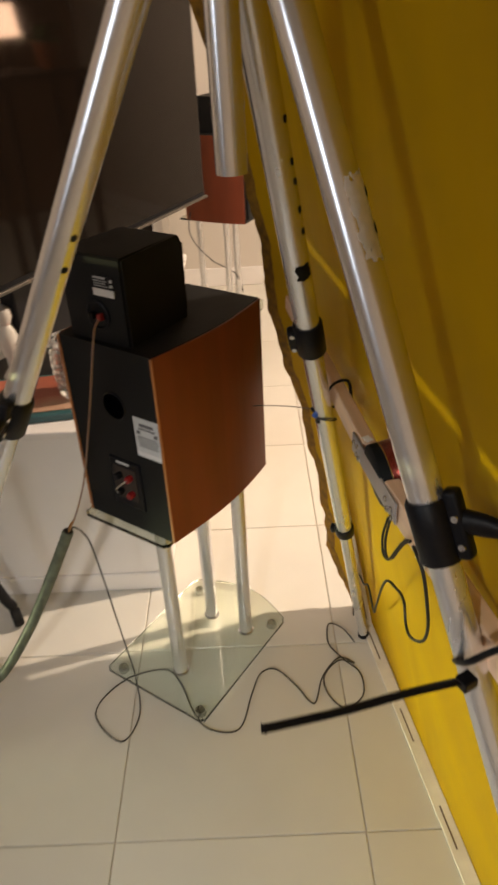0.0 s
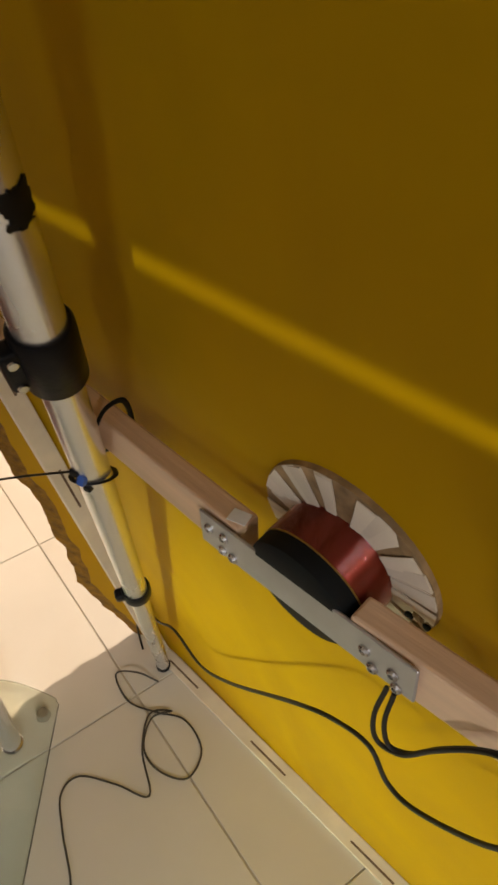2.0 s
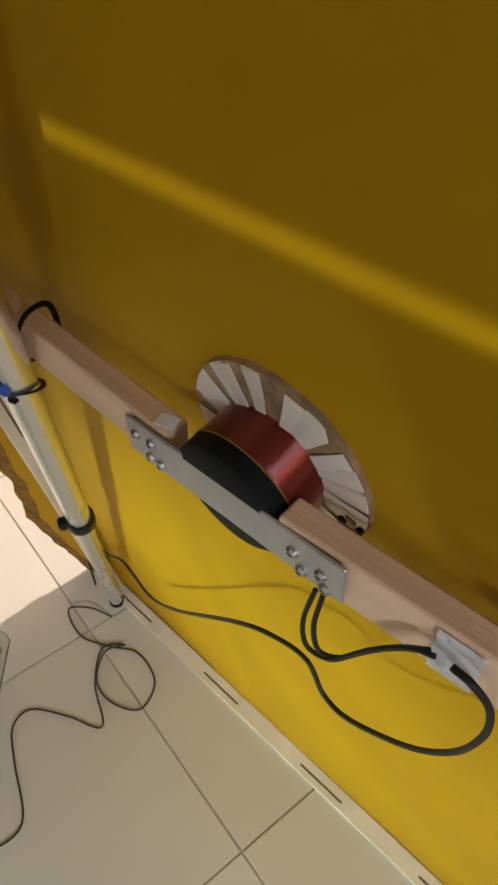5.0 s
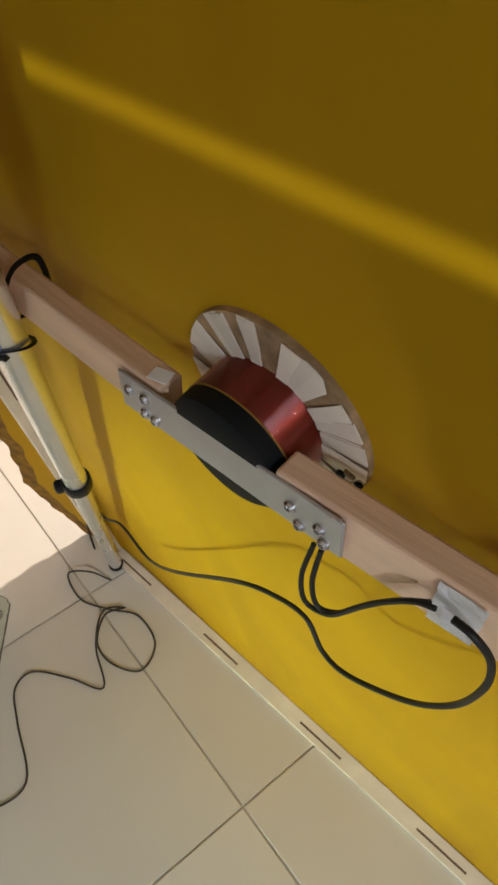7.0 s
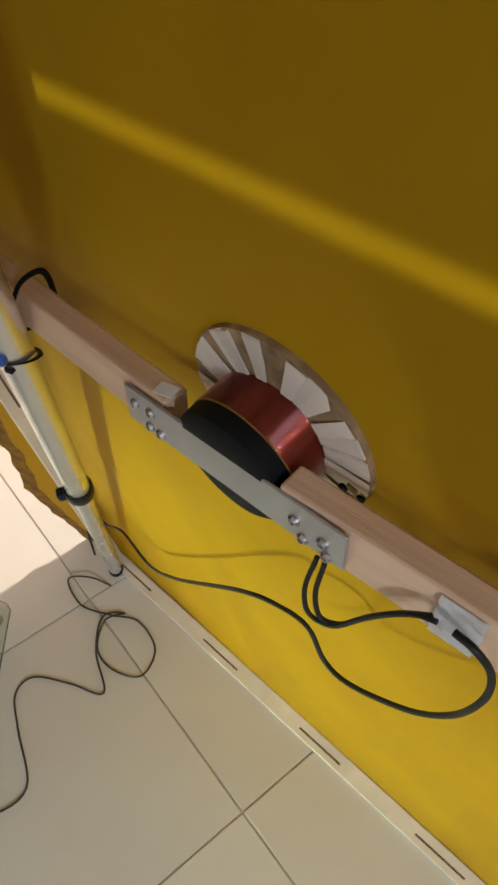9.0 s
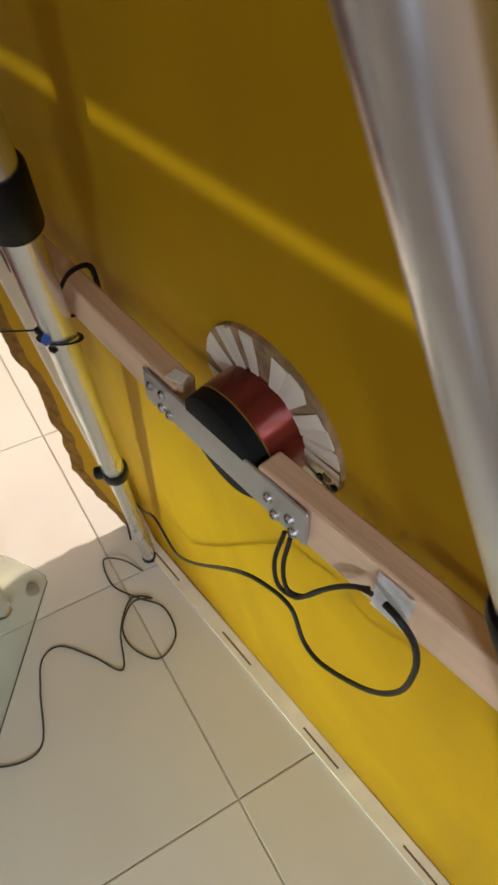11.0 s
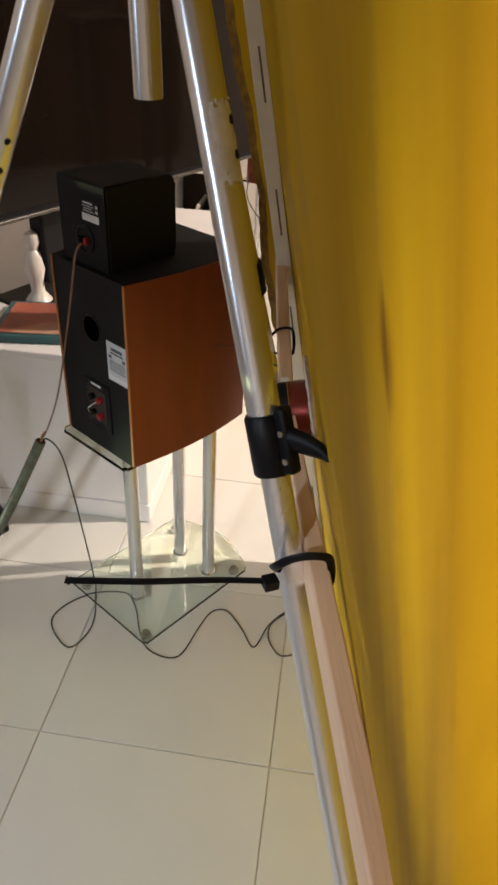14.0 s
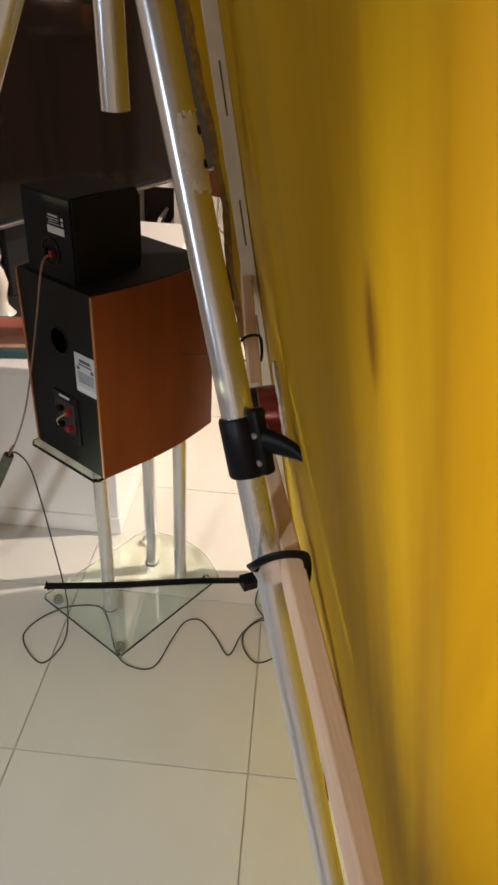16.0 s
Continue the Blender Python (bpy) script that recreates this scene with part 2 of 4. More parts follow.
def turned(profile, m=Matrix(), seg=28, arc=1.0):
    """A body of revolution round m's z axis from (radius, height) pairs."""
    bm = bmesh.new()
    rings = []
    count = seg if arc >= 1 else seg + 1
    for r, z in profile:
        ring = []
        for k in range(count):
            a = math.tau * arc * k / seg
            ring.append(bm.verts.new((r * math.cos(a), r * math.sin(a), z)))
        rings.append(ring)
    for i in range(len(rings) - 1):
        for k in range(seg):
            k2 = (k + 1) % count
            bm.faces.new((rings[i][k], rings[i][k2], rings[i + 1][k2], rings[i + 1][k]))
    bmesh.ops.remove_doubles(bm, verts=bm.verts, dist=1e-6)
    bmesh.ops.transform(bm, matrix=m, verts=bm.verts)
    return bm


def rod(a, b, r, seg=24):
    d = (Vector(b) - Vector(a)).length
    return turned([(0.0, 0), (r - 0.001, 0), (r, 0.001), (r, d - 0.001), (r - 0.001, d), (0.0, d)], between(a, b), seg)


def pipe(a, b, r, wall=0.002, seg=28):
    """An open tube with a wall."""
    d = (Vector(b) - Vector(a)).length
    return turned([(r - wall, 0), (r, 0), (r, d), (r - wall, d), (r - wall, 0)], between(a, b), seg)


def smooth_line(points, steps=6):
    """A Catmull-Rom line through the points."""
    p = [Vector(q) for q in points]
    p = [2 * p[0] - p[1]] + p + [2 * p[-1] - p[-2]]
    out = []
    for i in range(1, len(p) - 2):
        for s in range(steps):
            t = s / steps
            out.append(0.5 * (2 * p[i] + (p[i + 1] - p[i - 1]) * t + (2 * p[i - 1] - 5 * p[i] + 4 * p[i + 1] - p[i + 2]) * t * t + (3 * p[i] - p[i - 1] - 3 * p[i + 1] + p[i + 2]) * t ** 3))
    out.append(p[-2])
    return out


def sweep(points, r, seg=8, steps=6, flat=1.0, rib=0.0, up=None):
    """A cable along the points; flat squeezes it across the direction up."""
    line = smooth_line(points, steps)
    bm = bmesh.new()
    rings = []
    ref = Vector(up or (0.31, 0.17, 0.93))
    for i, q in enumerate(line):
        t = (line[min(i + 1, len(line) - 1)] - line[max(i - 1, 0)]).normalized()
        side = t.cross(ref)
        if side.length < 0.05:
            side = t.cross(Vector((1, 0, 0)))
        side.normalize()
        n = side.cross(t).normalized()
        if not up:
            ref = n
        rr = r * (1 + (rib if i % 2 else -rib))
        rings.append([bm.verts.new(q + rr * (math.cos(a) * side + flat * math.sin(a) * n)) for a in (math.tau * k / seg for k in range(seg))])
    for i in range(len(rings) - 1):
        for k in range(seg):
            bm.faces.new((rings[i][k], rings[i][(k + 1) % seg], rings[i + 1][(k + 1) % seg], rings[i + 1][k]))
    bm.faces.new(rings[0][::-1])
    bm.faces.new(rings[-1])
    return bm


def thing(name, bm, material, label, category, group="", smooth=False, kind=""):
    return tagged(part(name, bm, material, None, "", smooth), label, category, group, kind)


# ---- room ----
FLOOR = thing("floor", box_bm(7.2, 7.2, 0.1, pose(-0.2, 0.2, -0.054)), GROUT, "cream polished tile floor with dark grout lines", "floor", kind="structure")
for nm, sx, sy, sz, c in (
    ("wall_far", 7.4, 0.12, 2.6, (-0.2, 3.06, 1.3)),
    ("wall_back", 7.4, 0.12, 2.6, (-0.2, -3.06, 1.3)),
    ("wall_left", 0.12, 6.0, 2.6, (-3.66, 0, 1.3)),
    ("wall_right", 0.12, 6.0, 2.6, (3.26, 0, 1.3)),
):
    thing(nm, box_bm(sx, sy, sz, pose(*c)), WALL_BROWN if nm == "wall_right" else WALL, "plain painted room wall", "wall", kind="structure")
thing("ceiling", box_bm(7.4, 6.4, 0.1, pose(-0.2, 0, 2.655)), CEIL, "plain white painted ceiling", "ceiling", kind="structure")
bm = box_bm(6.9, 0.014, 0.10, pose(-0.2, 2.992, 0.05), 0.004)
thing("baseboard", bm, WHITE, "white painted baseboard along the wall", "baseboard", kind="structure")

# ---- the yellow panel: its own axes are -s along the floor, h up the lean, o towards the tripod ----
PN = Vector((-0.97214, -0.13718, -0.19008)).normalized()
PD = Vector((-0.13972, 0.99019, 0.0)).normalized()
PU = PD.cross(PN).normalized()
if PU.z < 0:
    PU = -PU
P0 = Vector((0.166, 0.0, 0.0))
PANEL = Matrix((
    (-PD.x, PU.x, PN.x, P0.x),
    (-PD.y, PU.y, PN.y, P0.y),
    (-PD.z, PU.z, PN.z, P0.z),
    (0, 0, 0, 1),
))


def bend(s, h):
    """How far the sheet leaves its plane: curled ends and shallow waves."""
    o = 0.0
    if s > 0.47:
        o += 2.6 * (s - 0.47) ** 2
    if s < -0.40:
        o -= 0.10 * (s + 0.40) ** 2
    # a thin raised ridge and the folded-back near edge
    o += 0.0011 * math.exp(-((s + 0.602 + 0.002 * noise.noise(Vector((h * 14, 3.3, 0)))) / 0.0045) ** 2)
    k = -0.6450 - s + 0.0012 * noise.noise(Vector((h * 10, 1.3, 0)))
    if k > 0:
        o -= 1.1 * k * min(1.0, k / 0.009)
    o += 0.0025 * math.sin(7 * s + 1.3) * math.sin(3.1 * h) + 0.003 * noise.noise(Vector((s * 3, h * 2, 0.4)))
    return o


def far_end(h):
    return 0.605 + 0.024 * min(1.0, max(0.0, (h - 0.95) / 0.25)) - 0.045 * max(0.0, 1 - h / 0.28) ** 1.5 + 0.012 * math.sin(9 * h + 0.6) + 0.016 * noise.noise(Vector((h * 9, 2.1, 0))) + 0.006 * noise.noise(Vector((h * 45, 7.7, 0)))


def near_end(h):
    return -0.715 + 0.004 * noise.noise(Vector((h * 12, 5.5, 0)))


def sheet():
    bm = bmesh.new()
    ns, nh, top, thick = 190, 160, 1.95, 0.010
    rows = {}
    for side in (0, 1):
        for j in range(nh + 1):
            h = 0.004 + top * j / nh
            for i in range(ns + 1):
                a, b = near_end(h), far_end(h)
                s = a + (b - a) * (i / ns) ** 1.55
                rows[side, i, j] = bm.verts.new((-s, h, bend(s, h) - side * thick))
    edge = []
    for side in (0, 1):
        for j in range(nh):
            for i in range(ns):
                q = [rows[side, i, j], rows[side, i + 1, j], rows[side, i + 1, j + 1], rows[side, i, j + 1]]
                fa = bm.faces.new(q if not side else q[::-1])
                if i > ns - 2.5:
                    fa.material_index = 1
    for j in range(nh):
        for i in (0, ns):
            edge.append(bm.faces.new((rows[0, i, j], rows[0, i, j + 1], rows[1, i, j + 1], rows[1, i, j])))
    for i in range(ns):
        for j in (0, nh):
            edge.append(bm.faces.new((rows[0, i, j], rows[0, i + 1, j], rows[1, i + 1, j], rows[1, i, j])))
    for fa in edge:
        fa.material_index = 1
    return bm


panel = empty("panel_loudspeaker", PANEL, "tall yellow painted flat panel loudspeaker leaning on tripod", "panel loudspeaker")
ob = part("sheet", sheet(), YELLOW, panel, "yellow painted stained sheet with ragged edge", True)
ob.data.materials.append(ROUGH_EDGE)


# the frame of slotted strips stands square to the sheet; the slots are on its inner face
for nm, m, ln in (("bottom_strip", pose(-0.50, 0.0065, 0.0135) @ pose(0, 0, 0, -90, 0, 0), 1.16), ("end_strip", pose(-0.492, 0.013, 0.0150) @ pose(0, 0, 0, 0, 0, 90) @ pose(0, 0, 0, 90, 0, 0), 1.85)):
    st = part(nm, box_bm(ln, 0.026, 0.011, pose(ln / 2, 0, 0), 0.001, 1), STRIP, panel, "pale wooden strip with long slots")
    st.matrix_local = m
    x = 0.030
    while x + 0.08 < ln:
        for zz in (0.0056, -0.0056):
            part("slot", box_bm(0.080, 0.0032, 0.0006, pose(x + 0.04, -0.002, zz)), SLOT, st)
        x += 0.215

# voice coil glued to the sheet with a fan of paper strips
CX, CY = 0.0015, 0.836
RX, RY = CX + 0.0045, CY + 0.007
part("glue_ring", turned([(0.032, -0.003), (0.032, 0.0035), (0.0634, 0.0032), (0.0640, -0.003)], pose(RX, RY, 0.002), 48), GLUE, panel, "brown dried glue ring", True)
for k in range(28):
    a = math.tau * k / 28 + random.uniform(-0.05, 0.05)
    w = random.uniform(0.0122, 0.0142)
    bm = bmesh.new()
    r0, r1 = 0.0345, random.uniform(0.0615, 0.0632)
    vs = []
    for zz in (0, 0.0008):
        for r, ww, h in ((r0, w * 0.56, 0.0064), (0.046, w * 0.72, 0.0058), (r1, w * 1.0, 0.0050)):
            for sgn in (-1, 1):
                vs.append(bm.verts.new((r, sgn * ww / 2, h + zz + random.uniform(-0.0004, 0.0004))))
    for i in (0, 2):
        bm.faces.new((vs[i], vs[i + 2], vs[i + 3], vs[i + 1]))
        bm.faces.new((vs[i + 6], vs[i + 7], vs[i + 9], vs[i + 8]))
        for c in (0, 1):
            bm.faces.new((vs[i + c], vs[i + 2 + c], vs[i + 8 + c], vs[i + 6 + c]))
    for i in (0, 4):
        bm.faces.new((vs[i], vs[i + 1], vs[i + 7], vs[i + 6]))
    st = part("paper_tab", bm, PAPER, panel)
    st.matrix_local = pose(RX, RY, 0.0) @ pose(0, 0, 0, random.uniform(-1.5, 1.5), random.uniform(-0.8, 0.8), math.degrees(a) + random.uniform(-7, 7))
for ang, rr, size, dark in ((-16, 0.054, 0.0036, 0), (-24, 0.050, 0.0030, 1), (-30, 0.057, 0.0034, 0), (-38, 0.052, 0.0036, 1), (-20, 0.061, 0.0026, 1), (-46, 0.058, 0.0030, 0)):
    bm = bmesh.new()
    bmesh.ops.create_icosphere(bm, subdivisions=2, radius=size)
    for v in bm.verts:
        v.co *= 1 + 0.45 * noise.noise(v.co * 420 + Vector((ang, 0, 0)))
        v.co.z *= 0.6
    bmesh.ops.transform(bm, matrix=pose(RX + rr * math.cos(radians(ang)), RY + rr * math.sin(radians(ang)), 0.0062), verts=bm.verts)
    part("glue_lump", bm, FORMER if dark else GLUE, panel, "", True)
# turns of wire, one beside the other
winding = [(0.0391 + 0.0002 * abs(math.sin(math.pi * i / 6)), 0.0050 + 0.0245 * i / 240) for i in range(241)]
coil = part("voice_coil", turned([(0.0360, 0.004), (0.0391, 0.004)] + winding + [(0.0386, 0.0300), (0.0360, 0.0300), (0.0360, 0.004)], pose(CX, CY, 0), 96), COPPER, panel, "shiny red-brown enamelled copper voice coil", True)
part("gold_rim", turned([(0.0381, 0.0295), (0.0395, 0.0295), (0.0395, 0.0303), (0.0381, 0.0303), (0.0381, 0.0295)], pose(CX, CY, 0), 64), mat("brass_rim", (0.5, 0.33, 0.09), 0.35, metal=0.7), coil)

# ---- wooden cross bar with the magnet on its plate ----
BD = Vector((-0.1138, 0.9935, 0.0))
BAR = Matrix(((-BD.x, 0.9935, 0, -0.0290), (-BD.y, 0.1138, 0, -0.0800), (0, 0, 1, 0.819), (0, 0, 0, 1)))
# its axes: x along the bar to the near end, y towards the panel, z up
bar = empty("cross_bar", BAR, "pale pine cross bar tied between tripod legs", "wooden bar")


def batten(x0, x1, z0, z1):
    return box_bm(x1 - x0, 0.018, z1 - z0, pose((x0 + x1) / 2, 0.0096, (z0 + z1) / 2), 0.002, 2)


far_batten = part("batten", batten(-0.655, -0.100, -0.0185, 0.0110), PINE, bar)
near_batten = part("batten", batten(-0.012, 0.75, -0.0165, 0.0165), PINE, bar)
near_batten.matrix_local = pose(0, 0.0004, 0, 0, 1.6, 5.4)
part("white_end_patch", box_bm(0.013, 0.0105, 0.0006, pose(-0.1068, 0.0085, 0.0115, 0, 0, 18), 0.0002, 1), TAPE, far_batten, "small white patch on the end")
plate = part("metal_plate", box_bm(0.164, 0.0022, 0.0268, Matrix(), 0.0008, 1), ZINC, bar, "grey zinc-plated steel joining plate")
plate.matrix_local = pose(-0.049, -0.0012, -0.0010, 0, -2.5, 1.0)
for x, z in ((0.073, 0.003), (0.059, 0.004), (0.061, -0.0080), (0.052, -0.0085), (-0.050, 0.000), (-0.056, -0.0095), (-0.0685, -0.002), (-0.0715, -0.0105)):
    head = turned([(0.0, 0.0), (0.0038, 0.0), (0.0036, 0.0012), (0.0022, 0.0024), (0.0018, 0.0024), (0.0016, 0.0012), (0.0, 0.0012)], pose(-x, -0.0011, z, 90, 0, 0), 14)
    part("screw", head, STEEL, plate)
mag = turned([(0.0, 0.0), (0.034, 0.0), (0.0385, 0.003), (0.0388, 0.006), (0.0388, 0.0140), (0.0, 0.0140)], Matrix(), 48)
bmesh.ops.transform(mag, matrix=BAR.inverted() @ PANEL @ pose(CX, CY, 0.0300 + 0.0140) @ pose(0, 0, 0, 180, 0, 0), verts=mag.verts)
part("magnet_former", mag, FORMER, bar, "black former of the voice coil", True)
bm = bmesh.new()
grid = {}
for i in range(11):
    for j in range(13):
        u, v = i / 10, j / 12
        y, z = -0.0012, 0.0165 - 0.031 * v
        k = 0.0016 * noise.noise(Vector((u * 3, v * 4, 2.0)))
        lump = 0.0035 * max(0.0, 1 - ((u - 0.5) / 0.42) ** 2 - ((v - 0.66) / 0.16) ** 2)
        grid[i, j] = bm.verts.new((0.079 + 0.023 * u + 0.001 * noise.noise(Vector((0, v * 6, u))), y - abs(k) - lump, z))
for i in range(10):
    for j in range(12):
        bm.faces.new((grid[i, j], grid[i + 1, j], grid[i + 1, j + 1], grid[i, j + 1]))
bmesh.ops.solidify(bm, geom=bm.faces[:], thickness=0.0004)
part("tape", bm, TAPE, near_batten, "white crumpled sticky tape")

# ---- tripod ----
tripod = empty("tripod", pose(-0.187, -0.075, 0), "worn aluminium tripod with telescopic legs and black clamps", "tripod")
TI = tripod.matrix_world.inverted()


def tri_part(name, bm, material, label="", smooth=True, parent=None):
    bmesh.ops.transform(bm, matrix=TI, verts=bm.verts)
    return part(name, bm, material, parent or tripod, label, smooth)


def on_leg(foot, head, z):
    foot, head = Vector(foot), Vector(head)
    return foot + (head - foot) * ((z - foot.z) / (head.z - foot.z))


def collar(p, axis, r, height, face, rivets=True, paddle=0.0):
    """A black clamp round a leg; face is the way its lug points, paddle the length of its lever."""
    m = between(p, Vector(p) + Vector(axis))
    local = (m.to_3x3().inverted() @ Vector(face)).to_2d()
    m = m @ pose(0, 0, 0, 0, 0, math.degrees(math.atan2(local.y, local.x)))
    h = height / 2
    bm = turned([(r - 0.004, -h), (r + 0.002, -h), (r + 0.0035, -h + 0.002), (r + 0.0035, h - 0.003), (r + 0.002, h), (r - 0.004, h), (r - 0.004, -h)], m, 32)
    lug = box_bm(0.014 if paddle else 0.018, 0.014, height * (1.1 if paddle else 0.72), m @ pose(r + (0.007 if paddle else 0.003), 0, 0.004 if paddle else 0), 0.004, 3)
    c = tri_part("clamp", add(bm, lug), BLACK, "black plastic leg clamp")
    if paddle:
        k = paddle
        bm = bmesh.new()
        rings = []
        for u, w, th, drop in ((0.0, 0.009, 0.0075, 0.16), (0.2, 0.0115, 0.0065, 0.08), (0.5, 0.0105, 0.0055, 0.0), (0.78, 0.0075, 0.0050, -0.10), (0.92, 0.0045, 0.0045, -0.20), (1.0, 0.0020, 0.0030, -0.27)):
            x = r + 0.006 + (k + 0.010) * u
            rings.append([bm.verts.new(m @ Vector((x, 0.004 * u + th * math.cos(a), height * drop + w * math.sin(a)))) for a in (math.tau * q / 12 for q in range(12))])
        for a, b in zip(rings, rings[1:]):
            for q in range(12):
                bm.faces.new((a[q], a[(q + 1) % 12], b[(q + 1) % 12], b[q]))
        bm.faces.new(rings[0][::-1])
        bm.faces.new(rings[-1])
        tri_part("lever", bm, BLACK, "", True, c)
    if rivets:
        for dz in (-0.25, 0.2):
            turn = 1 if (m.to_3x3() @ Vector((0, 1, 0))).y > 0 else -1
            q = m @ pose(r + (0.0075 if paddle else 0.0060), -0.0072 * turn, dz * height, 90 * turn, 0, 0)
            tri_part("rivet", turned([(0.0, 0.0), (0.0034, 0.0), (0.003, 0.0014), (0.0, 0.0018)], q, 14), STEEL, "", True, c)
    return c


HUB = Vector((-0.187, -0.075, 1.47))
LEGS = {
    "far": ((0.070, 0.465, 0.0), (-0.190, -0.085, 1.46), 0.930, 0.476, (-0.95, 0.0, 0.1), (-0.9, 0.3, 0), 0.0),
    "near": ((0.234, -0.557, 0.0), (-0.183, -0.065, 1.46), 0.9150, 0.42, (0.80, -0.6, 0), (0.9, -0.3, 0), 0.038),
    "left": ((-0.888, 0.113, 0.0), (-0.165, -0.101, 1.46), 0.915, 0.42, (-0.3, -0.9, 0), (-0.3, -0.9, 0), 0.02),
}
for key_, (foot, head, z1, z2, f1, f2, pad) in LEGS.items():
    foot, head = Vector(foot), Vector(head)
    ax = (head - foot).normalized()
    c1, c2 = on_leg(foot, head, z1), on_leg(foot, head, z2)
    tri_part("leg_tube", pipe(c1, head, 0.0152), ALU, "upper leg tube, worn aluminium")
    tri_part("leg_tube", pipe(c2, c1 + ax * 0.03, 0.0136), ALU)
    tri_part("leg_tube", pipe(foot + ax * 0.02, c2 + ax * 0.03, 0.0112), ALU)
    collar(c1, ax, 0.0152, 0.056 if key_ == "near" else 0.050, f1, True, pad)
    collar(c2, ax, 0.0136, 0.024, f2, False)
    m = between(foot, foot + ax)
    tri_part("foot", turned([(0.0, -0.002), (0.011, -0.002), (0.0135, 0.003), (0.0125, 0.018), (0.0105, 0.024), (0.0, 0.024)], m, 20), RUBBER, "black rubber foot")
tri_part("hub", turned([(0.0, -0.05), (0.018, -0.05), (0.034, -0.03), (0.038, 0.0), (0.034, 0.03), (0.0, 0.03)], Matrix.Translation(HUB), 32), BLACK, "black hub joining the legs")
tri_part("centre_column", pipe((-0.180, -0.056, 1.161), (-0.184, -0.072, 1.60), 0.0140, 0.0016), ALU, "open-ended aluminium centre column")


def flake(name, foot, head, z0, z1, r, face, spread, material, seed, hole=0.0, res=(24, 24), dot=False):
    """A ragged thin patch that hugs a leg tube."""
    foot, head = Vector(foot), Vector(head)
    a, b = on_leg(foot, head, z0), on_leg(foot, head, z1)
    m = between(a, b)
    local = (m.to_3x3().inverted() @ Vector(face)).to_2d()
    mid = math.atan2(local.y, local.x)
    d = (b - a).length
    bm = bmesh.new()
    nu, nv = res
    g = {}
    for j in range(nv + 1):
        for i in range(nu + 1):
            u, v = i / nu * 2 - 1, j / nv
            ang = mid + u * spread
            g[i, j] = bm.verts.new((math.cos(ang) * (r + 0.0007), math.sin(ang) * (r + 0.0007), v * d))
    for j in range(nv):
        for i in range(nu):
            u, v = (i + 0.5) / nu * 2 - 1, (j + 0.5) / nv * 2 - 1
            n_ = noise.noise(Vector((u * 2.2, v * 3.5, seed))) * 0.5 + noise.noise(Vector((u * 6, v * 9, seed + 3))) * 0.35
            size = math.hypot(u, v) ** 2 if dot else max(abs(u), abs(v)) ** 3
            if size + hole < 0.72 + n_:
                bm.faces.new((g[i, j], g[i + 1, j], g[i + 1, j + 1], g[i, j + 1]))
    bmesh.ops.delete(bm, geom=[v for v in bm.verts if not v.link_faces], context="VERTS")
    bmesh.ops.solidify(bm, geom=bm.faces[:], thickness=0.0005)
    bmesh.ops.transform(bm, matrix=m, verts=bm.verts)
    return tri_part(name, bm, material, "", True)


NEAR_LEG, FAR_LEG, LEFT_LEG = LEGS["near"], LEGS["far"], LEGS["left"]
ob = flake("torn_sticker", NEAR_LEG[0], NEAR_LEG[1], 1.114, 1.176, 0.0152, (0.75, -0.66, 0.2), 0.82, FLAKE, 1.7, 0.0, (80, 130))
ob["label"] = "torn white sticker remains"
ob = flake("black_smear", FAR_LEG[0], FAR_LEG[1], 1.022, 1.045, 0.0152, (0.35, -0.9, 0.2), 0.75, RUBBER, 4.2, 0.25, (50, 50))
ob["label"] = "black tar-like smear"
for z, w in ((1.10, 0.7), (1.13, 0.5), (1.15, 0.6), (1.19, 0.4), (1.075, 0.4)):
    flake("dark_spot", FAR_LEG[0], FAR_LEG[1], z, z + 0.009, 0.0152, (0.8, -0.55, 0.2), 0.24, RUBBER, z * 7, 0.15, (20, 20), True)
for z in (1.085, 1.115):
    flake("dark_spot", LEFT_LEG[0], LEFT_LEG[1], z, z + 0.008, 0.0152, (0.75, -0.65, 0.1), 0.24, RUBBER, z * 5, 0.05, (20, 20), True)
for z in (1.132, 1.156):
    flake("dark_spot", NEAR_LEG[0], NEAR_LEG[1], z, z + 0.008, 0.0160, (0.95, -0.30, 0.1), 0.25, RUBBER, z * 3, 0.05, (20, 20), True)

# ---- cable ties ----


def tie(points, width, head_at, toward, label, tail=None):
    bm = sweep(points, width / 2, 8, 7, 0.28, 0.0)
    t = thing("cable_tie", bm, BLACK, label, "cable tie", smooth=True)
    hd = part("head", box_bm(width * 1.6, width * 1.5, width * 1.2, Matrix.Translation(head_at) @ Matrix.Rotation(0.5, 4, "Z"), 0.001, 2), BLACK, t)
    if tail:
        part("tail", sweep(tail, width / 2, 8, 7, 0.28, 0.0), BLACK, t, "long stiff uncut tail", True)
    return t


tie([(-0.006, -0.288, 0.800), (-0.012, -0.302, 0.814), (-0.008, -0.316, 0.832), (0.006, -0.320, 0.847), (0.024, -0.318, 0.851), (0.038, -0.310, 0.840), (0.040, -0.303, 0.800), (0.018, -0.290, 0.793), (-0.006, -0.288, 0.800)],
    0.0084, (-0.012, -0.326, 0.821), None, "thick black cable tie round leg and wooden bar",
    [(-0.010, -0.324, 0.821), (-0.06, -0.340, 0.829), (-0.115, -0.359, 0.836), (-0.170, -0.376, 0.844), (-0.174, -0.377, 0.845)])
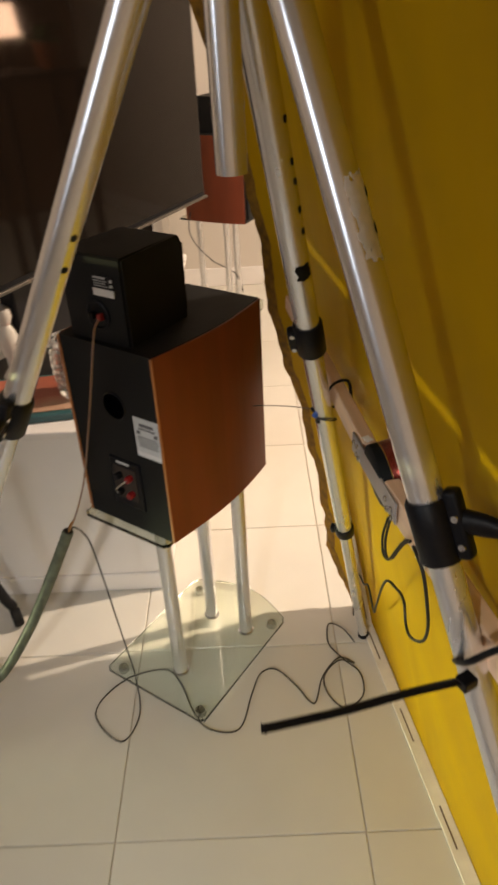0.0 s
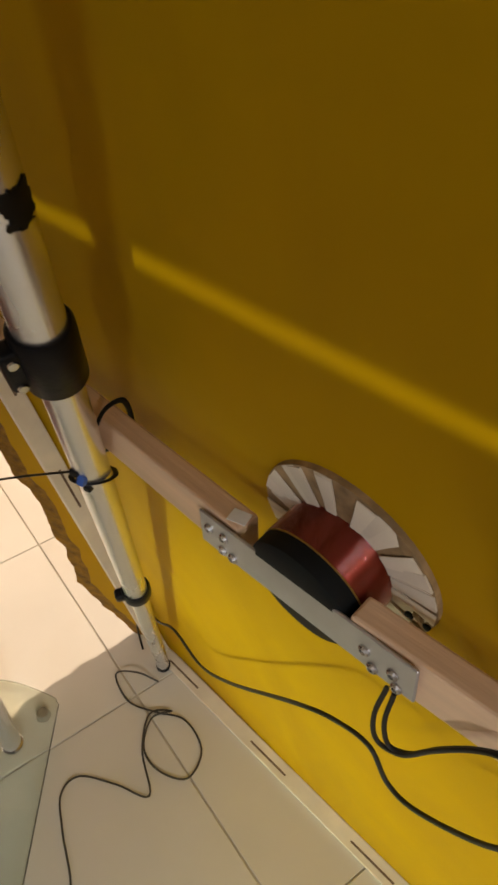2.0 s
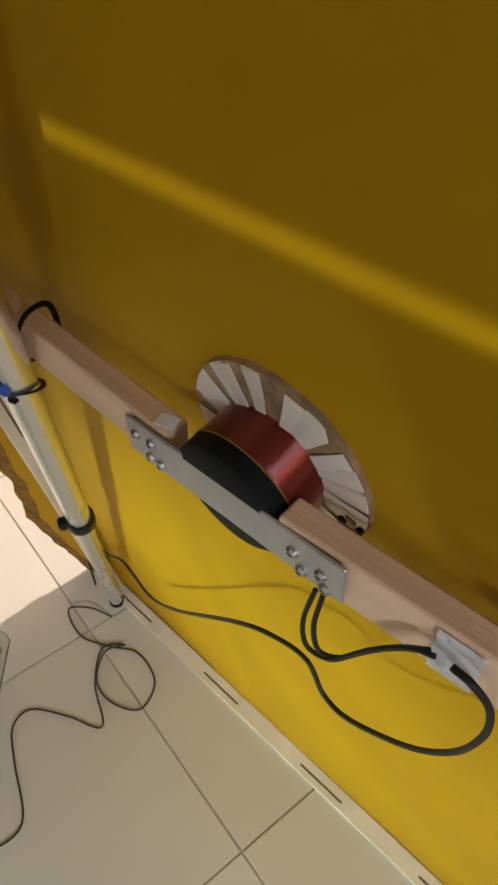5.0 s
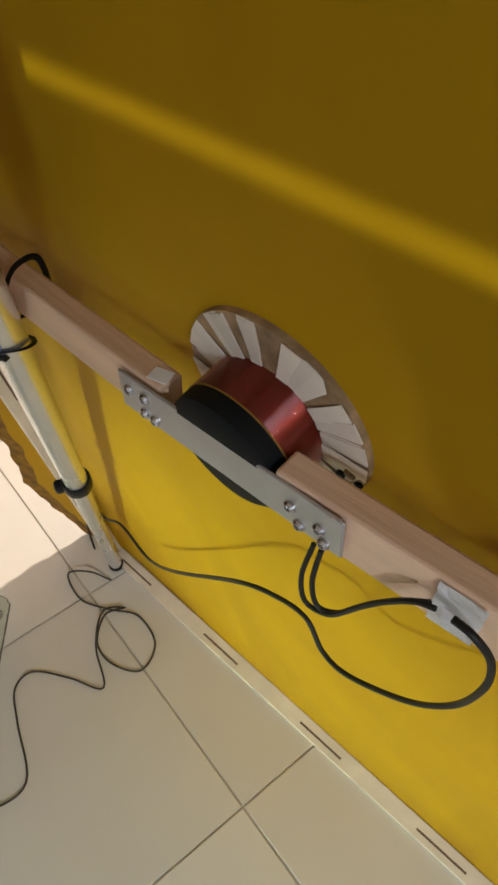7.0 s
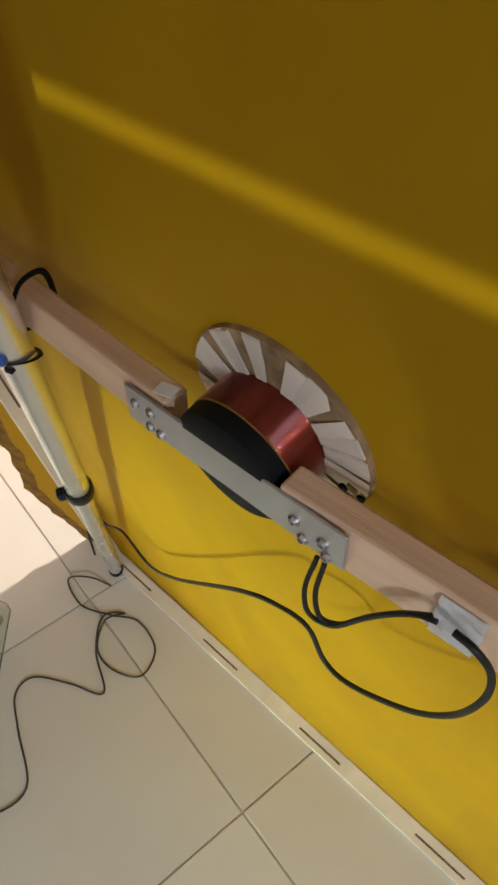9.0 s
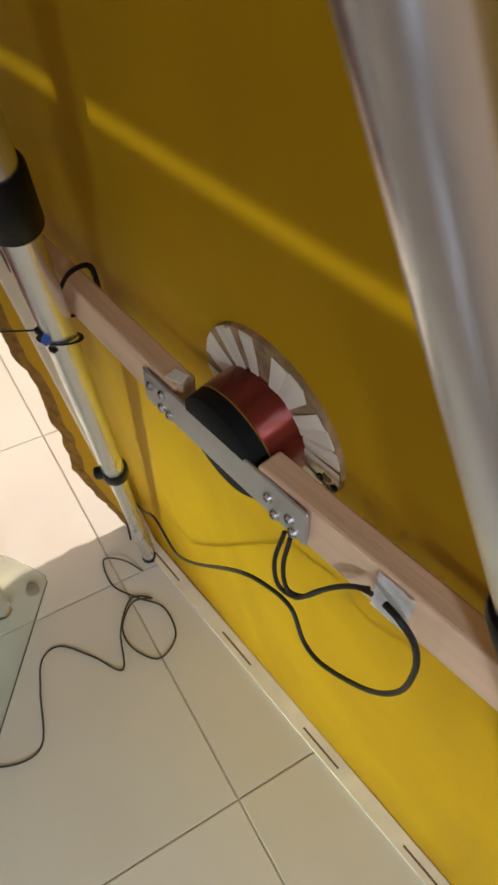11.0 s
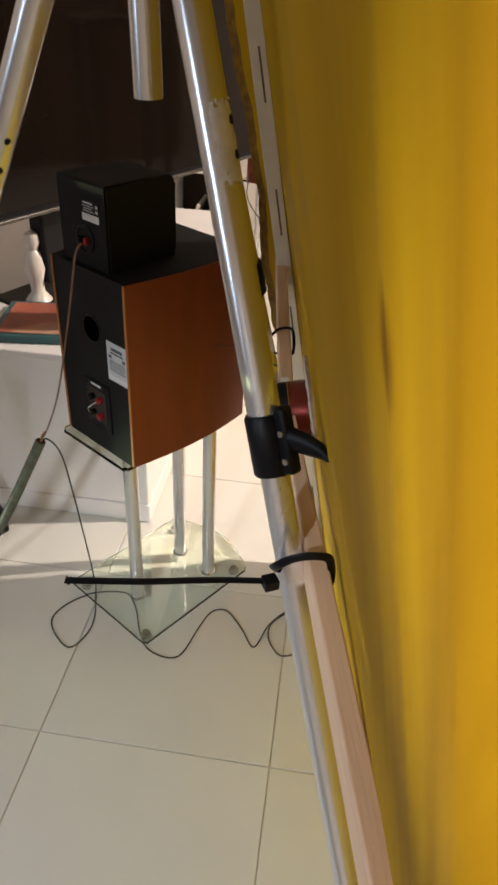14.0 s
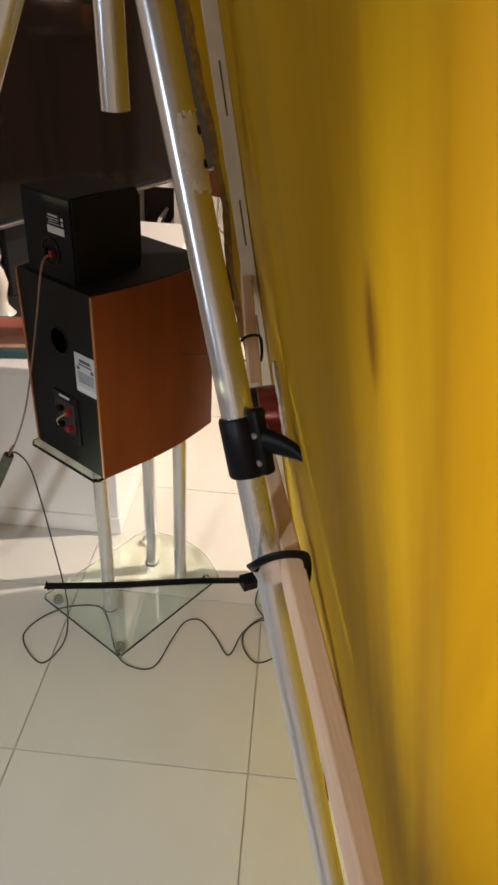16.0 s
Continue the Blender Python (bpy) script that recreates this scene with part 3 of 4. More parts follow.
tie([(-0.086, 0.162, 0.796), (-0.080, 0.154, 0.806), (-0.066, 0.156, 0.830), (-0.054, 0.162, 0.8395), (-0.038, 0.165, 0.8395), (-0.033, 0.166, 0.822), (-0.034, 0.168, 0.798), (-0.050, 0.171, 0.796), (-0.072, 0.180, 0.790), (-0.086, 0.162, 0.796)],
    0.0046, (-0.085, 0.160, 0.800), None, "black cable tie round far leg and bar",
    [(-0.085, 0.160, 0.800), (-0.112, 0.188, 0.790), (-0.139, 0.219, 0.776), (-0.168, 0.254, 0.758)])
far_tie = tie([(-0.0690 + 0.0166 * math.cos(a), 0.1710 + 0.0176 * math.sin(a), 0.780 + 0.006 * math.cos(a + 2.2)) for a in (math.tau * k / 10 for k in range(11))],
    0.0042, (-0.078, 0.161, 0.779), None, "thin black cable tie round the far leg")
part("blue_tip", box_bm(0.006, 0.006, 0.008, pose(-0.083, 0.156, 0.793, 10, 20, 30), 0.001, 2), BLUE, far_tie, "small bright blue plastic tip")

# ---- cables ----
thing("signal_cable", sweep([
    (0.045, 0.440, 0.004), (0.020, 0.470, 0.02), (-0.010, 0.500, 0.004), (-0.017, 0.440, 0.004), (0.013, 0.391, 0.004), (0.045, 0.350, 0.004), (0.040, 0.289, 0.004), (-0.004, 0.263, 0.004), (-0.036, 0.301, 0.007),
    (-0.036, 0.350, 0.004), (0.000, 0.384, 0.010), (0.034, 0.374, 0.010), (0.001, 0.395, 0.006), (-0.041, 0.346, 0.004), (-0.067, 0.276, 0.004), (-0.102, 0.324, 0.004), (-0.144, 0.371, 0.004),
    (-0.180, 0.362, 0.004), (-0.201, 0.309, 0.004), (-0.229, 0.222, 0.004), (-0.288, 0.222, 0.004), (-0.326, 0.263, 0.004), (-0.362, 0.345, 0.004), (-0.403, 0.382, 0.004), (-0.496, 0.353, 0.004), (-0.541, 0.274, 0.004),
    (-0.476, 0.203, 0.004), (-0.444, 0.269, 0.004), (-0.467, 0.372, 0.004), (-0.480, 0.395, 0.06), (-0.487, 0.385, 0.18), (-0.492, 0.365, 0.32), (-0.498, 0.345, 0.43), (-0.512, 0.322, 0.480), (-0.521, 0.305, 0.478)], 0.0017, 8, 6),
    WIRE_THIN, "thin dark speaker cable looped on the tiles", "cable", smooth=True)
thing("coil_cable", sweep([
    (0.050, 0.500, 0.030), (0.046, 0.490, 0.12), (0.048, 0.460, 0.20), (0.050, 0.400, 0.228), (0.046, 0.335, 0.285), (0.044, 0.262, 0.290), (0.022, 0.150, 0.420), (-0.003, 0.002, 0.616), (0.003, -0.039, 0.642), (0.005, -0.069, 0.651),
    (0.005, -0.089, 0.631), (0.005, -0.114, 0.636), (0.005, -0.157, 0.677), (0.001, -0.182, 0.725), (-0.008, -0.193, 0.779), (-0.0145, -0.192, 0.813), (-0.020, -0.183, 0.829), (-0.0205, -0.172, 0.829)], 0.0019, 10, 7, 1.0),
    WIRE_DARK, "black twin cable hanging from the bar", "cable", smooth=True)
lead = thing("coil_lead", sweep([(-0.030, -0.099, 0.808), (-0.034, -0.097, 0.781), (-0.033, -0.101, 0.759), (-0.030, -0.116, 0.763), (-0.027, -0.130, 0.787), (-0.025, -0.143, 0.808), (-0.0235, -0.155, 0.823), (-0.022, -0.164, 0.828)], 0.0015, 8, 6),
    WIRE_DARK, "pair of black leads to the voice coil", "cable", smooth=True)
part("second_lead", sweep([(-0.029, -0.1035, 0.807), (-0.032, -0.103, 0.781), (-0.031, -0.108, 0.762), (-0.0275, -0.120, 0.768), (-0.0245, -0.133, 0.791), (-0.0225, -0.147, 0.812), (-0.0205, -0.160, 0.826)], 0.0015, 8, 6), WIRE_DARK, lead, "", True)
thing("speaker_wire", sweep([(-0.402, 0.318, 0.885), (-0.408, 0.302, 0.872), (-0.424, 0.305, 0.80), (-0.444, 0.308, 0.71), (-0.470, 0.306, 0.60), (-0.495, 0.305, 0.53), (-0.518, 0.304, 0.482)], 0.0012, 8, 6, 1.8, 0.0, (0.6, 0.8, 0)),
    WIRE_PINK, "pinkish clear-jacketed speaker wire hanging behind speakers", "cable", smooth=True)
con = thing("flexible_conduit", sweep([(-0.519, 0.306, 0.484), (-0.562, 0.300, 0.395), (-0.598, 0.300, 0.323), (-0.643, 0.300, 0.239), (-0.698, 0.300, 0.150), (-0.740, 0.300, 0.098), (-0.82, 0.295, 0.04), (-0.93, 0.28, 0.014), (-1.2, 0.2, 0.013)], 0.0105, 14, 16, 1.0, 0.035),
    CONDUIT, "grey-green ribbed flexible conduit with wires coming out", "conduit", smooth=True)
part("wire_end", sweep([(-0.520, 0.305, 0.475), (-0.512, 0.300, 0.500), (-0.504, 0.300, 0.512)], 0.0020, 6, 5), mat("copper_strand", (0.35, 0.17, 0.06), 0.4, metal=0.5), con, "bare brown wire end", True)
# flat dark disc carries the shade inside the conduit's open end
part("mouth_shade", turned([(0.0, 0.0), (0.0085, 0.0), (0.0085, 0.0012), (0.0, 0.0012)], between((-0.5188, 0.3062, 0.4845), (-0.512, 0.308, 0.505)), 16), DARK, con)

# ---- loudspeakers ----
SPW, SPD, SPH = 0.208, 0.298, 0.368


def bookshelf(m, group):
    """A bookshelf speaker: x along the rear, y to the front, z up; its origin is at the bottom of the rear, centred."""
    e = empty("bookshelf_speaker", m, "black bookshelf speaker with cherry veneer sides and rear port", "loudspeaker", group)
    n = 12

    def half(v):
        """half width at v from rear (0) to front (1): the sides bow out"""
        return SPW / 2 - 0.004 + 0.016 * math.sin(math.pi * min(1, v * 0.92))

    bm = bmesh.new()
    lo, hi = [], []
    outline = [(-half(i / n), SPD * i / n) for i in range(n + 1)] + [(half(i / n), SPD * i / n) for i in range(n, -1, -1)]
    for x, y in outline:
        lo.append(bm.verts.new((x, y, 0)))
        hi.append(bm.verts.new((x, y, SPH)))
    k = len(outline)
    bm.faces.new(lo[::-1])
    bm.faces.new(hi)
    for i in range(k):
        bm.faces.new((lo[i], lo[(i + 1) % k], hi[(i + 1) % k], hi[i]))
    part("cabinet", bm, VINYL, e, "black vinyl cabinet")
    for sgn in (-1, 1):
        bm = bmesh.new()
        t = 0.004
        rows = []
        for i in range(n + 1):
            x, y = sgn * half(i / n), SPD * i / n
            rows.append([bm.verts.new((x + sgn * a, y, z)) for a, z in ((0.0005, 0.001), (t, 0.001), (t, SPH - 0.001), (0.0005, SPH - 0.001))])
        for i in range(n):
            for c in range(4):
                bm.faces.new((rows[i][c], rows[i + 1][c], rows[i + 1][(c + 1) % 4], rows[i][(c + 1) % 4]))
        bm.faces.new(rows[0])
        bm.faces.new(rows[-1][::-1])
        side = part("side_panel", bm, CHERRY, e, "bowed cherry veneer side")
        part("edging", box_bm(0.0045, 0.0022, SPH - 0.004, pose(sgn * (half(0) + 0.0022), -0.0008, SPH / 2)), EDGING, side)
    # rear fittings
    x0 = SPW / 2
    port = turned([(0.0235, 0.0), (0.0265, 0.0), (0.0258, 0.0016), (0.0235, 0.0016)], pose(x0 - 0.100, -0.0004, 0.258, 90, 0, 0), 32)
    part("port", port, BLACK, e, "round black bass port", True)
    # flat black disc: shade inside the port is put into its colour
    part("port_shade_disc", turned([(0.0, 0.0), (0.0237, 0.0), (0.0237, 0.0006), (0.0, 0.0006)], pose(x0 - 0.100, -0.0004, 0.258, 90, 0, 0), 28), HOLE_SHADE, e)
    lab = part("label_plate", box_bm(0.057, 0.0012, 0.078, pose(x0 - 0.031, -0.0008, 0.212), 0.0004, 1), LABEL, e, "pale grey printed rating label")
    for w, z, h, dx in ((0.030, 0.238, 0.006, 0), (0.036, 0.2305, 0.003, 0), (0.008, 0.2225, 0.006, -0.019), (0.008, 0.2225, 0.006, 0.019), (0.044, 0.214, 0.0016, 0), (0.044, 0.2095, 0.0016, 0), (0.044, 0.205, 0.0016, 0), (0.040, 0.2005, 0.0016, 0), (0.044, 0.196, 0.0016, 0)):
        part("print_bar", box_bm(w, 0.0006, h, pose(x0 - 0.031 + dx, -0.0016, z)), PRINT, lab)
    part("white_band", box_bm(0.052, 0.0006, 0.008, pose(x0 - 0.031, -0.0016, 0.181)), WHITE_PRINT, lab)
    term = part("terminal_cup", box_bm(0.074, 0.004, 0.104, pose(x0 - 0.097, -0.0010, 0.099), 0.003, 2), BLACK, e, "black terminal cup")
    # dark block on the cup: the shade of its hollow as colour
    part("recess_shade", box_bm(0.052, 0.0012, 0.070, pose(x0 - 0.098, -0.0034, 0.100), 0.0004, 1), DARK, term)
    part("print_bar", box_bm(0.030, 0.0006, 0.0045, pose(x0 - 0.100, -0.0034, 0.1435)), LABEL, term)
    for dx, z, mm in ((-0.012, 0.118, RED), (-0.012, 0.083, RED), (0.013, 0.118, BLACK), (0.013, 0.083, BLACK)):
        post = turned([(0.0, 0.0), (0.0062, 0.0), (0.0068, 0.003), (0.0068, 0.010), (0.0055, 0.012), (0.0, 0.012)], pose(x0 - 0.096 - dx, -0.004, z, 90, 0, 0), 18)
        part("binding_post", post, mm, term, "red binding post" if mm is RED else "black binding post", True)
    part("jumper", sweep([(x0 - 0.084, -0.014, 0.118), (x0 - 0.098, -0.02, 0.106), (x0 - 0.108, -0.019, 0.094), (x0 - 0.109, -0.014, 0.083)], 0.0018, 6, 5), STEEL, term)
    # front
    part("grille", box_bm(SPW - 0.03, 0.010, SPH - 0.03, pose(0, SPD + 0.006, SPH / 2), 0.004, 2), RUBBER, e)
    for z, r in ((0.12, 0.062), (0.27, 0.022)):
        part("driver", turned([(r, 0.0), (r, 0.004), (r * 0.9, 0.005), (r * 0.35, 0.001), (r * 0.3, 0.004), (0.0, 0.007)], pose(0, SPD + 0.0112, z, -90, 0, 0), 32), CONE, e, "silver driver cone", True)
    return e


def satellite(m, group):
    """The small black speaker: x along the rear, y to the front."""
    W, D_, H = 0.136, 0.155, 0.143
    e = empty("satellite_speaker", m, "small black satellite speaker with rounded top edge", "loudspeaker", group)
    bm = bmesh.new()
    n = 8
    lo = []
    for sx in (-1, 1):
        ring = [(0, 0), (0, H - 0.004), (0.004, H)]
        ring += [(D_ - 0.016 + 0.016 * math.sin(a), H - 0.016 + 0.016 * math.cos(a)) for a in (math.pi / 2 * i / n for i in range(n + 1))]
        ring += [(D_, 0)]
        lo.append([bm.verts.new((sx * (W / 2) * (1 - 0.10 * y / D_), y, z)) for y, z in ring])
    k = len(lo[0])
    for i in range(k):
        bm.faces.new((lo[0][i], lo[0][(i + 1) % k], lo[1][(i + 1) % k], lo[1][i]))
    bm.faces.new(lo[0])
    bm.faces.new(lo[1][::-1])
    bmesh.ops.bevel(bm, geom=[ed for ed in bm.edges if abs(ed.verts[0].co.x - ed.verts[1].co.x) < 0.02 and max(v.co.z for v in ed.verts) > 0.001], offset=0.004, segments=2, affect="EDGES")
    part("cabinet", bm, VINYL, e)
    lab = part("label_plate", box_bm(0.046, 0.001, 0.034, pose(0.026, -0.0006, 0.096)), BLACK, e, "black and white printed label")
    for w, z, h, dx in ((0.026, 0.109, 0.003, -0.006), (0.030, 0.104, 0.0012, -0.006), (0.024, 0.100, 0.0012, -0.006), (0.030, 0.096, 0.0012, -0.004), (0.006, 0.106, 0.005, 0.018), (0.006, 0.098, 0.005, 0.018)):
        part("print_bar", box_bm(w, 0.0005, h, pose(0.026 + dx, -0.0013, z)), LABEL, lab)
    part("white_band", box_bm(0.045, 0.0005, 0.012, pose(0.026, -0.0013, 0.0855)), WHITE_PRINT, lab)
    cup = part("terminal_cup", turned([(0.022, 0.0), (0.025, 0.0), (0.025, 0.002), (0.022, 0.003), (0.020, 0.0008), (0.0, 0.0006)], pose(0.006, -0.0002, 0.046, 90, 0, 0), 28), BLACK, e, "", True)
    for dx, mm in ((0.008, RED), (-0.010, BLACK)):
        part("terminal", box_bm(0.009, 0.010, 0.012, pose(0.006 + dx, -0.005, 0.045), 0.002, 2), mm, cup)
    part("grille", box_bm(W * 0.84, 0.006, H - 0.03, pose(0, D_ + 0.002, H / 2 - 0.006), 0.002, 1), RUBBER, e)
    return e


def stand(m, group, top_z):
    """A glass speaker stand: rounded base and top plate on three aluminium tubes; y points to its back, origin on the floor."""
    e = empty("speaker_stand", m, "glass and aluminium speaker stand with three tubes", "speaker stand", group)

    def plate_bm(w, d, bulge, z, t):
        bm = bmesh.new()
        out = [(-w / 2, 0), (w / 2, 0), (w / 2, d)] + [(w / 2 - w * i / 12, d + bulge * math.sin(math.pi * i / 12)) for i in range(1, 12)] + [(-w / 2, d)]
        lo = [bm.verts.new((x, y, z)) for x, y in out]
        hi = [bm.verts.new((x, y, z + t)) for x, y in out]
        bm.faces.new(lo[::-1])
        bm.faces.new(hi)
        for i in range(len(out)):
            bm.faces.new((lo[i], lo[(i + 1) % len(out)], hi[(i + 1) % len(out)], hi[i]))
        bmesh.ops.bevel(bm, geom=[ed for ed in bm.edges if abs(ed.verts[0].co.z - ed.verts[1].co.z) > t / 2 and (ed.verts[0].co.xy.length > 0.1)], offset=0.006, segments=2, affect="EDGES")
        return bm

    base = part("base_plate", plate_bm(0.272, 0.335, 0.045, 0.016, 0.008), GLASS, e, "clear greenish glass base plate")
    tp = part("top_plate", plate_bm(0.205, 0.245, 0.03, top_z - 0.008, 0.008), GLASS, e, "clear greenish glass top plate")
    tp.location = (-0.019, 0.018, 0)
    base.visible_shadow = tp.visible_shadow = False
    for x, y in ((0.014, 0.083), (-0.025, 0.256), (0.074, 0.2575)):
        t = part("tube", pipe((x, y, 0.0245), (x, y, top_z - 0.0085), 0.0155), ALU, e, "brushed aluminium tube", True)
        part("collar", turned([(0.0156, 0), (0.018, 0), (0.018, 0.004), (0.0156, 0.005)], pose(x, y, 0.0242), 28), STEEL, t, "", True)
    for x, y in ((-0.110, 0.025), (0.110, 0.025), (0.110, 0.315), (-0.110, 0.315)):
        part("foot", turned([(0.0, 0.0), (0.011, 0.0), (0.013, 0.004), (0.010, 0.0155), (0.0, 0.0155)], pose(x, y, 0.0003), 18), STEEL, base, "", True)
    return e


# the speaker by the tripod; its rear faces the camera's side
SP_TURN = math.degrees(math.atan2(-0.5726, 0.8198))
rear = Vector((-0.4072, 0.3385, 0.466))
NEAR_SP = Matrix.Translation(rear) @ pose(0, 0, 0, 0, 0, SP_TURN)
bookshelf(NEAR_SP, "main speakers")
sat = NEAR_SP @ pose(-0.016, 0.013, SPH)
satellite(sat, "satellite speakers")
stand(Matrix.Translation((-0.4175, 0.304, 0)) @ pose(0, 0, 0, 0, 0, SP_TURN + 0.5), "speaker stands", 0.4655)
# the one at the far end of the screen
FAR_SP = Matrix.Translation((-0.385, 2.675, 0.466)) @ pose(0, 0, 0, 0, 0, -116)
bookshelf(FAR_SP, "main speakers")
satellite(FAR_SP @ pose(0.0, 0.06, SPH), "satellite speakers")
stand(Matrix.Translation((-0.45, 2.71, 0)) @ pose(0, 0, 0, 0, 0, -116), "speaker stands", 0.4655)
thing("far_speaker_wire", sweep([(-0.40, 2.60, 0.55), (-0.42, 2.52, 0.42), (-0.33, 2.50, 0.30), (-0.22, 2.58, 0.20), (-0.2, 2.7, 0.05), (-0.35, 2.80, 0.006)], 0.0025, 6, 6), WIRE_DARK, "thin dark wire behind the speaker stand", "cable", smooth=True)

# ---- the screen ----
a, b_ = Vector((-0.288, 1.640, 0.770)), Vector((-0.835, 0.525, 0.770))
d = (b_ - a).normalized()
tv = empty("television", Matrix(((d.x, -d.y, 0, a.x), (d.y, d.x, 0, a.y), (0, 0, 1, a.z), (0, 0, 0, 1))), "large dark glossy television on white cabinet", "television")
L = (b_ - a).length
# y of its frame points to the room's right side
part("body", box_bm(L, 0.035, 0.72, pose(L / 2, -0.0225, 0.36), 0.004, 2), BLACK, tv, "thin black television body")
part("screen", box_bm(L - 0.02, 0.003, 0.69, pose(L / 2, -0.0025, 0.365), 0.001, 1), SCREEN, tv, "dark glossy screen, switched off")
part("bezel", box_bm(L, 0.010, 0.009, pose(L / 2, 0.0, 0.0045), 0.002, 2), BEZEL, tv, "thin metallic lower bezel")
part("neck", box_bm(0.30, 0.05, 0.26, pose(L * 0.55, -0.12, -0.09), 0.006, 2), BLACK, tv)
part("foot_plate", box_bm(0.46, 0.20, 0.012, pose(L * 0.55, -0.14, -0.2735), 0.004, 2), BLACK, tv)

# ---- white cabinet and what stands on it ----
cab = empty("low_cabinet", pose(-1.01, 1.30, 0), "low white painted cabinet with plinth", "cabinet")
part("body", box_bm(1.20, 1.284, 0.42, pose(0, 0, 0.265), 0.004, 2), WHITE, cab)
part("plinth", box_bm(1.21, 1.294, 0.056, pose(0, 0, 0.028), 0.004, 2), WHITE, cab)
part("worktop", box_bm(1.225, 1.310, 0.020, pose(0, 0, 0.4855), 0.005, 2), WHITE, cab)
tray = empty("picture_tray", pose(-0.665, 0.80, 0.4965, 0, 0, 8), "red-brown picture tray with dark teal rim", "tray")
part("rim", box_bm(0.30, 0.22, 0.018, pose(0, 0, 0.009), 0.004, 2), TEAL, tray, "dark teal rim")
part("picture", box_bm(0.265, 0.185, 0.003, pose(0, 0, 0.0195), 0.001, 1), REDART, tray, "red and brown painted surface")
vase = turned([(0.0, 0.0), (0.036, 0.0)] + [(0.038 + 0.004 * (i % 2) + 0.010 * math.sin(i / 16 * 2.6), 0.004 + i * 0.0085) for i in range(17)] + [(0.040, 0.150), (0.036, 0.148), (0.034, 0.02), (0.0, 0.016)], pose(-0.585, 0.79, 0.518), 32)
thing("ribbed_vase", vase, VASE_GLASS, "clear ribbed glass vase on the tray", "vase", smooth=True)
fig = turned([(0.0, 0.0), (0.034, 0.0), (0.036, 0.006), (0.018, 0.03), (0.020, 0.06), (0.030, 0.095), (0.022, 0.13), (0.013, 0.145), (0.021, 0.165), (0.019, 0.185), (0.0, 0.198)], pose(-0.775, 0.94, 0.4965), 24)
thing("white_vase", fig, CERAMIC, "slim white ceramic bottle vase", "vase", smooth=True)
post = empty("caster_base", pose(-0.80, 0.55, 0), "black base leg with caster wheel", "stand base")
part("leg", sweep([(-0.05, -0.02, 0.46), (-0.03, -0.01, 0.25), (0.0, 0.0, 0.10), (0.015, 0.005, 0.055)], 0.013, 12, 6), BLACK, post, "", True)
wheel = part("caster", turned([(0.0, -0.012), (0.020, -0.012), (0.024, -0.008), (0.024, 0.008), (0.020, 0.012), (0.0, 0.012)], pose(0.02, 0.0, 0.0245, 0, 90, 30), 24), RUBBER, post, "", True)
part("hub_cap", turned([(0.0, 0.0125), (0.009, 0.0125), (0.009, -0.0135), (0.0, -0.0135)], pose(0.02, 0.0, 0.0245, 0, 90, 30), 16), STEEL, wheel)

# ---- plant and lamp on a tall stand beyond the panel ----
LEAF = mat("green_leaf", (0.035, 0.11, 0.03), 0.4, vary=0.3, scale=20)
POT = mat("terracotta_glaze", (0.42, 0.17, 0.07), 0.35, vary=0.2, scale=9)
SHADE = bpy.data.materials.new("lit_shade")
SHADE.use_nodes = True
SHADE.node_tree.nodes["Principled BSDF"].inputs["Base Color"].default_value = (0.8, 0.7, 0.6, 1)
SHADE.node_tree.nodes["Principled BSDF"].inputs["Emission Color"].default_value = (1.0, 0.62, 0.42, 1)
SHADE.node_tree.nodes["Principled BSDF"].inputs["Emission Strength"].default_value = 60.0
pedestal = empty("plant_stand", pose(1.30, 1.80, 0), "tall dark wooden plant stand", "plant stand")
part("top_board", box_bm(0.34, 0.44, 0.03, pose(0, 0, 1.065), 0.004, 2), DARK, pedestal)
for px, py in ((-0.13, -0.18), (0.13, -0.18), (-0.13, 0.18), (0.13, 0.18)):
    part("leg", box_bm(0.035, 0.035, 1.05, pose(px, py, 0.525), 0.003, 1), DARK, pedestal)
plant = empty("potted_plant", pose(1.30, 1.90, 1.081), "broad-leaved green plant in a brown glazed pot", "potted plant")
part("pot", turned([(0.0, 0.0), (0.040, 0.0), (0.055, 0.05), (0.060, 0.11), (0.054, 0.115), (0.050, 0.10), (0.0, 0.095)], Matrix(), 28), POT, plant, "brown glazed pot", True)
for k in range(11):
    bm = bmesh.new()
    up, ln = random.uniform(0.5, 1.25), random.uniform(0.15, 0.25)
    rows = []
    for i in range(8):
        u = i / 7
        w = 0.036 * math.sin(math.pi * min(1, 0.08 + 0.92 * u)) + 0.002
        x, z = ln * u * math.cos(up) + 0.05 * u * u, 0.095 + ln * (u * math.sin(up) - 0.45 * u * u * u)
        rows.append([bm.verts.new((x, w * q, z - 0.25 * w * (1 - abs(q)))) for q in (-1, 0, 1)])
    for i in range(7):
        for c in (0, 1):
            bm.faces.new((rows[i][c], rows[i][c + 1], rows[i + 1][c + 1], rows[i + 1][c]))
    bmesh.ops.solidify(bm, geom=bm.faces[:], thickness=0.0008)
    lf = part("leaf", bm, LEAF, plant, "", True)
    lf.matrix_local = pose(0, 0, 0, 0, 0, k * 137.5)
